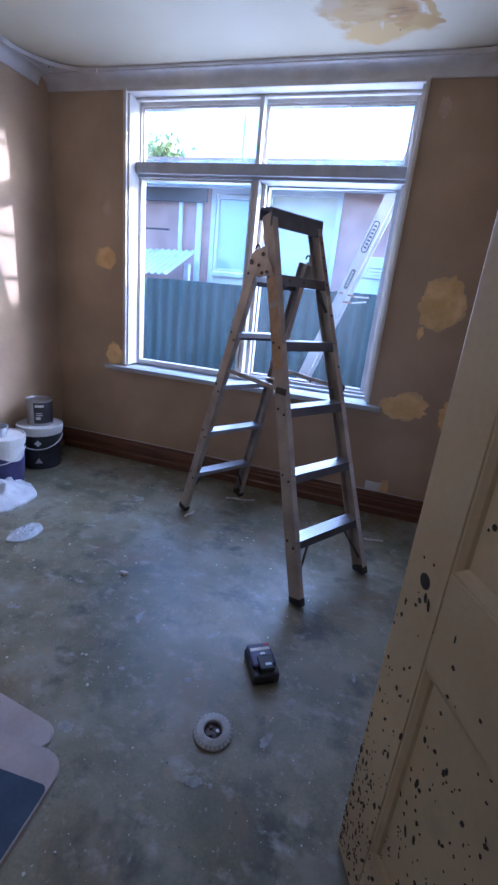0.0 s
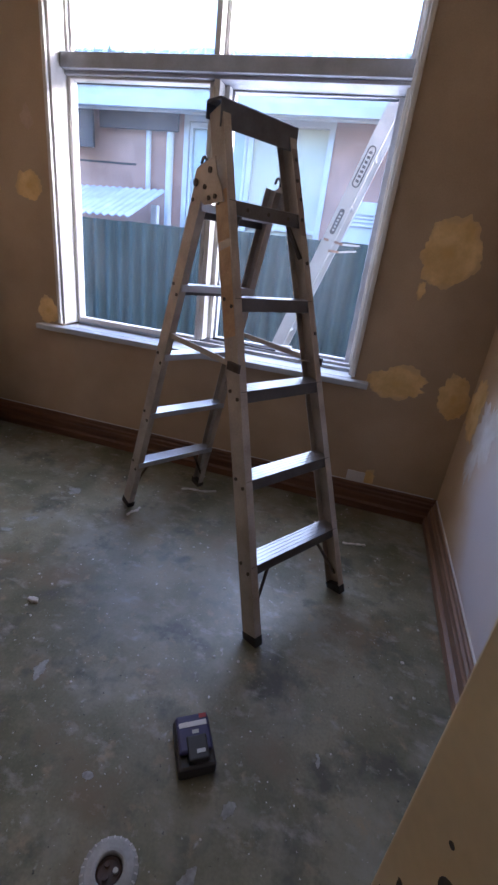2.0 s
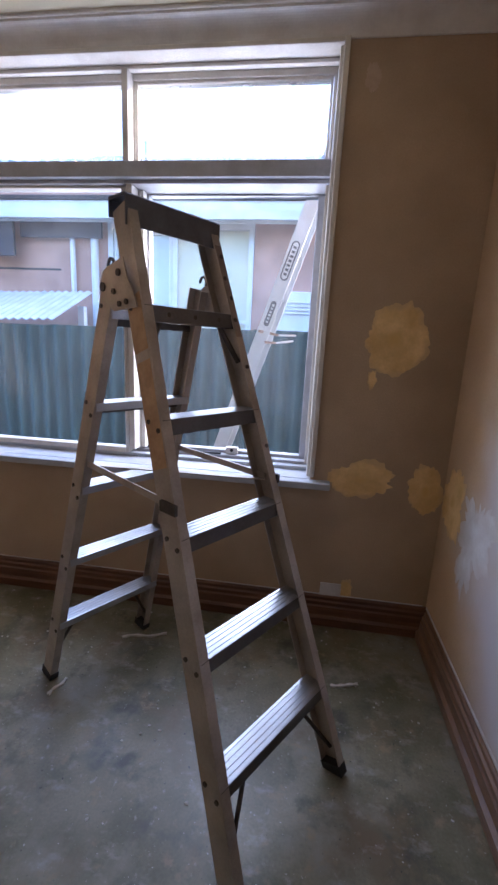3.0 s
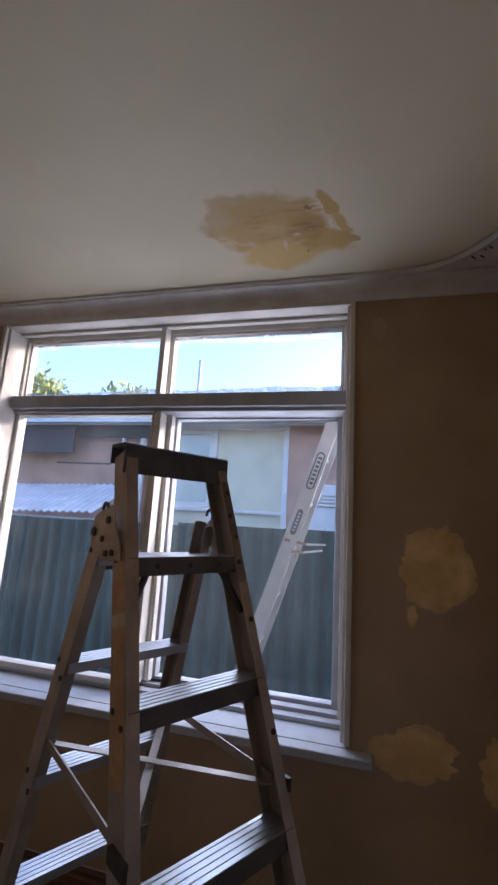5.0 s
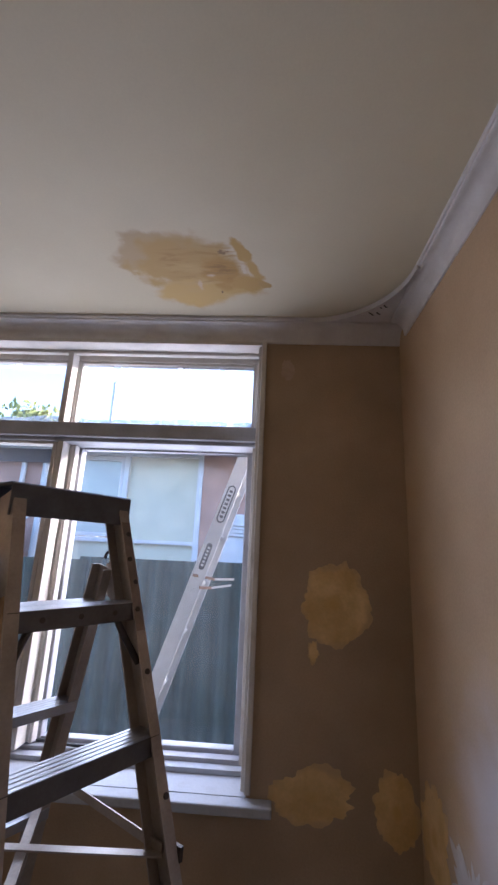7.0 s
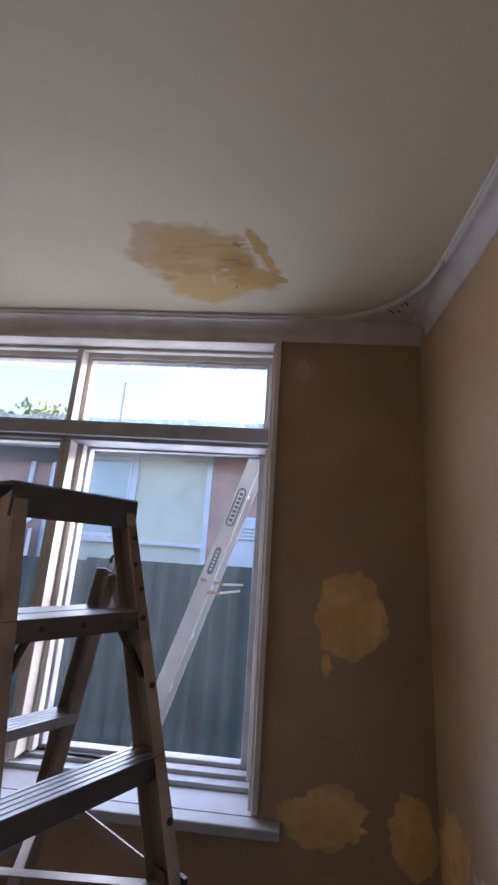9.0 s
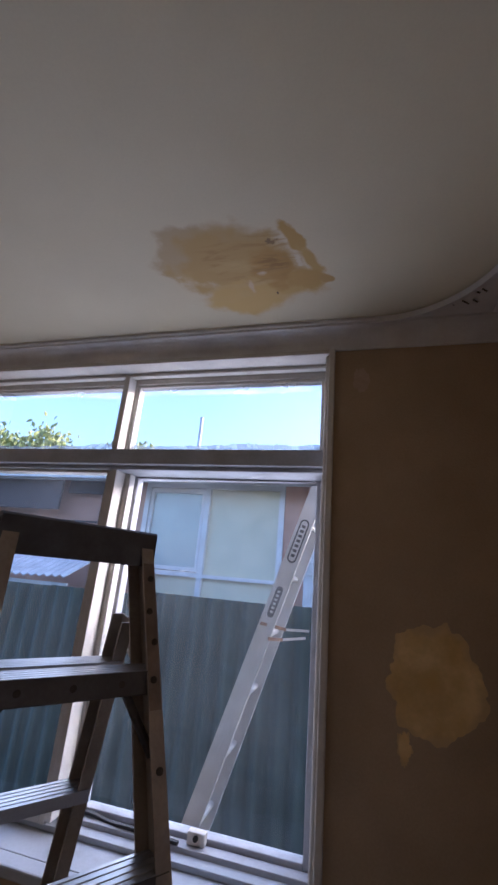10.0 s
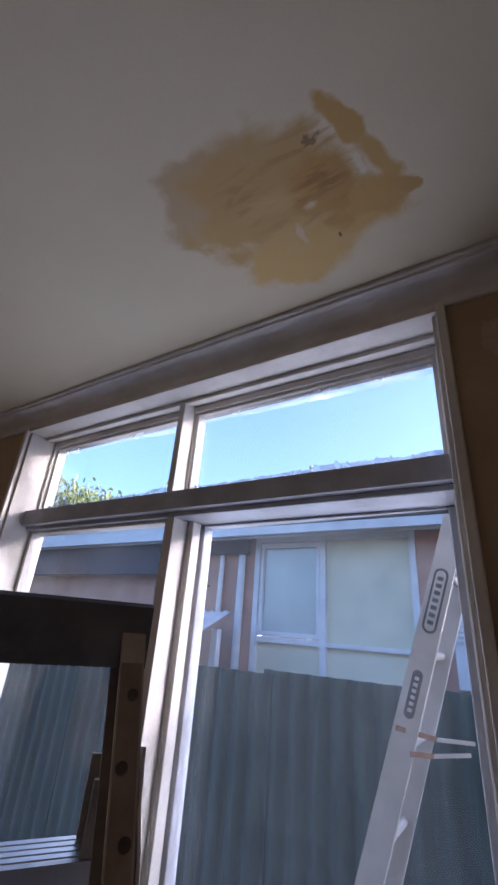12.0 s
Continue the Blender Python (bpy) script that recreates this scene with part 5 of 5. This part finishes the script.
def rounded(bm, x0, x1, y0, y1, z0, z1, r, m=None):
    pts = []
    for cx, cy, a0 in ((x1 - r, y1 - r, 0), (x0 + r, y1 - r, 90), (x0 + r, y0 + r, 180), (x1 - r, y0 + r, 270)):
        for k in range(7):
            a = radians(a0 + 15 * k)
            pts.append((cx + r * math.cos(a), cy + r * math.sin(a)))
    lo = [bm.verts.new((x, y, z0)) for x, y in pts]
    hi = [bm.verts.new((x, y, z1)) for x, y in pts]
    bm.faces.new(lo[::-1])
    top = bm.faces.new(hi)
    for i in range(len(pts)):
        bm.faces.new((lo[i], lo[(i + 1) % len(pts)], hi[(i + 1) % len(pts)], hi[i]))
    bmesh.ops.bevel(bm, geom=list(top.edges), offset=min(0.008, (z1 - z0) * 0.4), segments=2, affect="EDGES")
    if m is not None:
        bmesh.ops.transform(bm, matrix=m, verts=bm.verts[:])


pad = thing("floor_mat", (-0.767, 0.715, 0), "pale rounded foam mat with a blue band on the floor", "mat", "floor mats", 4)
bm = bmesh.new()
rounded(bm, -0.40, 0.270, -0.26, 0.09, 0, 0.014, 0.07)
part("pad", bm, M_PAD, pad)
bm = bmesh.new()
rounded(bm, -0.38, 0.266, -0.255, 0.0, 0.0142, 0.0155, 0.02)
part("band", bm, M_BLUE, pad, "dark blue band")
pad2 = thing("floor_mat", (-0.950, 0.878, 0), "pale rounded foam mat on the concrete", "mat", "floor mats", -6)
bm = bmesh.new()
rounded(bm, -0.42, 0.36, -0.055, 0.045, 0, 0.012, 0.05)
part("pad", bm, M_PAD, pad2)

# ---- battery pack ----
battery = thing("battery_pack", (-0.050, 1.378, 0), "dark blue power tool battery pack lying on the floor", "battery", "", 32)
bm = bmesh.new()
box(bm, -0.045, 0.045, -0.07, 0.07, 0.0, 0.042, bevel=0.008)
part("body", bm, M_BLACK, battery)
bm = bmesh.new()
box(bm, -0.040, 0.040, -0.035, 0.066, 0.0415, 0.058, bevel=0.006)
part("shell", bm, M_NAVY, battery, "navy blue shell")
bm = bmesh.new()
box(bm, -0.020, 0.028, -0.060, 0.004, 0.0415, 0.063, bevel=0.004)
part("terminal_block", bm, M_BLACK, battery, "black terminal block")
for x0, x1, y0_, y1_, m, lab in ((-0.034, 0.034, 0.030, 0.044, M_WPLASTIC, "pale lettering bar"), (0.018, 0.036, 0.050, 0.062, node_mat("red_button", (0.4, 0.04, 0.03), (0.3, 0.03, 0.03), 0.4, 9, 40, 0), "red release button"), (-0.004, 0.012, 0.010, 0.020, M_TIN, "metal contact"), (0.0, 0.02, -0.045, -0.035, M_TIN, "metal contact")):
    part("detail", boxes((x0, x1, y0_, y1_, 0.0575 if y0_ > 0.005 else 0.0625, 0.0592 if y0_ > 0.005 else 0.0645)), m, battery, lab)

battery.matrix_basis = battery.matrix_basis @ Matrix.Diagonal((1.2, 1.05, 1.1, 1))

# ---- fallen ceiling-light rose ----
rose = thing("ceiling_fitting", (-0.128, 1.066, 0), "round white plastic ceiling fitting lying on the floor", "light fitting")
bm = bmesh.new()
seg = 40
prof = [(0.062, 0.0), (0.066, 0.004), (0.065, 0.008), (0.055, 0.014), (0.040, 0.017), (0.034, 0.017), (0.031, 0.014), (0.031, 0.003)]
rings = []
for k, (r, z) in enumerate(prof):
    ring = []
    for i in range(seg):
        q = r + (0.0012 if (i % 2 and k in (1, 2)) else 0)
        ring.append(bm.verts.new((q * math.cos(2 * math.pi * i / seg), q * math.sin(2 * math.pi * i / seg), z)))
    rings.append(ring)
for a, b in zip(rings, rings[1:]):
    for i in range(seg):
        bm.faces.new((a[i], a[(i + 1) % seg], b[(i + 1) % seg], b[i]))
part("ring", bm, node_mat("greyed_plastic", (0.46, 0.46, 0.45), (0.34, 0.34, 0.33), 0.5, 30, 90, 0.1, grain=0.2), rose)
bm = bmesh.new()
lathe(bm, [(0.031, 0.0), (0.031, 0.003), (0.026, 0.007), (0.022, 0.004), (0.016, 0.004)])
M_CORE = node_mat("browned_plastic", (0.10, 0.06, 0.045), (0.045, 0.03, 0.026), 0.5, 40, 90, 0.1, grain=0.3)
part("core", bm, M_CORE, rose, "browned hollow core")
for k in range(3):
    a = radians(20 + 120 * k)
    bm = bmesh.new()
    rod(bm, (0.014 * math.cos(a), 0.014 * math.sin(a), 0.003), (0.014 * math.cos(a), 0.014 * math.sin(a), 0.011), 0.007, 0.006, 12)
    part("terminal", bm, M_CORE if k else M_TIN, rose, "dull brass terminal")
for k in range(26):
    a = radians(360 / 26 * k)
    bm = bmesh.new()
    bar(bm, Vector((0.058 * math.cos(a), 0.058 * math.sin(a), 0.0125)), Vector((0.0655 * math.cos(a), 0.0655 * math.sin(a), 0.0075)), 0.003, 0.003)
    part("tooth", bm, M_WPLASTIC, rose)

# ---- crumbs of plaster and paint flakes ----
rng = random.Random(11)
M_FLAKE = node_mat("plaster_flake", (0.66, 0.64, 0.60), (0.54, 0.52, 0.48), 0.9, 30, 90, 0, grain=0.1)
bm = bmesh.new()
for i in range(520):
    x, y = rng.uniform(XW + 0.1, XE - 0.08), rng.uniform(0.3, 2.98)
    s = 0.0015 + 0.0065 * rng.random() ** 4
    n = rng.randint(5, 7)
    a0 = rng.random() * 6
    ring = [Vector((x + s * rng.uniform(0.6, 1.2) * math.cos(a0 + 2 * math.pi * j / n), y + s * rng.uniform(0.5, 1.0) * math.sin(a0 + 2 * math.pi * j / n), 0.0008)) for j in range(n)]
    lo = [bm.verts.new(v) for v in ring]
    hi = [bm.verts.new(v * 1.0 + Vector((0, 0, 0.0012 + s * 0.25))) for v in ring]
    bm.faces.new(hi)
    for j in range(n):
        bm.faces.new((lo[j], lo[(j + 1) % n], hi[(j + 1) % n], hi[j]))
tagged(part("plaster_crumbs", bm, M_FLAKE), "scattered crumbs of plaster and paint flakes on the floor", "debris", kind="stuff")

# strips of old putty on the floor
for i, (a, b) in enumerate((((-0.709, 2.725), (-0.508, 2.794)), ((-0.854, 2.343), (-0.826, 2.436)), ((0.285, 2.62), (0.405, 2.643)))):
    a, b = Vector((*a, 0)), Vector((*b, 0))
    strip = thing("putty_strip", (a + b) / 2, "curled pale strip of old putty on the floor", "debris", "putty strips")
    bm = bmesh.new()
    side = Vector((-(b - a).y, (b - a).x, 0)).normalized()
    path = [a.lerp(b, k / 12) - (a + b) / 2 + side * 0.018 * noise.noise(Vector((k / 12 * 2.3, i * 3.1, 0))) + Vector((0, 0, 0.004)) for k in range(13)]
    sweep(bm, path, [0.011 + 0.004 * math.sin(k * 1.7) for k in range(13)], 0.007)
    part("strip", bm, M_FLAKE, strip)
chip = thing("plaster_chip", (-0.865, 1.672, 0), "pale chip of plaster on the concrete", "debris")
bm = bmesh.new()
ragged(bm, (0, 0, 0.004), (1, 0, 0), (0, 1, 0), (0, 0, 1), 0.018, 0.014, 4, 0.4, 0.009, 24)
part("chip", bm, M_FLAKE, chip)

# smears of spilt paint and plaster on the concrete
M_SMEAR = node_mat("dried_paint_smear", (0.35, 0.35, 0.33), (0.25, 0.25, 0.23), 0.8, 40, 120, 0.1, grain=0.3)
SMEARS = ((-0.118, 0.905, 0.055, 0.016), (-0.586, 0.907, 0.035, 0.025), (-1.244, 2.42, 0.05, 0.06), (-1.267, 2.105, 0.06, 0.02), (-0.63, 1.435, 0.018, 0.05), (-1.17, 1.27, 0.06, 0.015), (-1.29, 1.99, 0.04, 0.018), (-1.14, 1.48, 0.018, 0.018), (-0.768, 1.152, 0.02, 0.012), (0.093, 1.278, 0.018, 0.03), (0.31, 1.48, 0.012, 0.035), (-0.55, 1.17, 0.012, 0.01), (0.05, 1.10, 0.022, 0.05), (-0.30, 1.22, 0.02, 0.014))
for i, (x, y, a, b) in enumerate(SMEARS):
    bm = bmesh.new()
    ragged(bm, (x, y, 0), (0.9, 0.43, 0), (-0.43, 0.9, 0), (0, 0, 1), a * 1.2, b * 1.2, 60 + i, 0.5, 0.0012, 60)
    m = M_SMEAR.copy()
    r = (a + b) * 0.5
    fade(m, (x, y, 0), (0.4 * r + 0.6 * a, 0.4 * r + 0.6 * b, 1.0), 3.2, 0.62, 0.72, scale=26)
    part("paint_smear", bm, m, floor, "dried pale smear on the concrete")
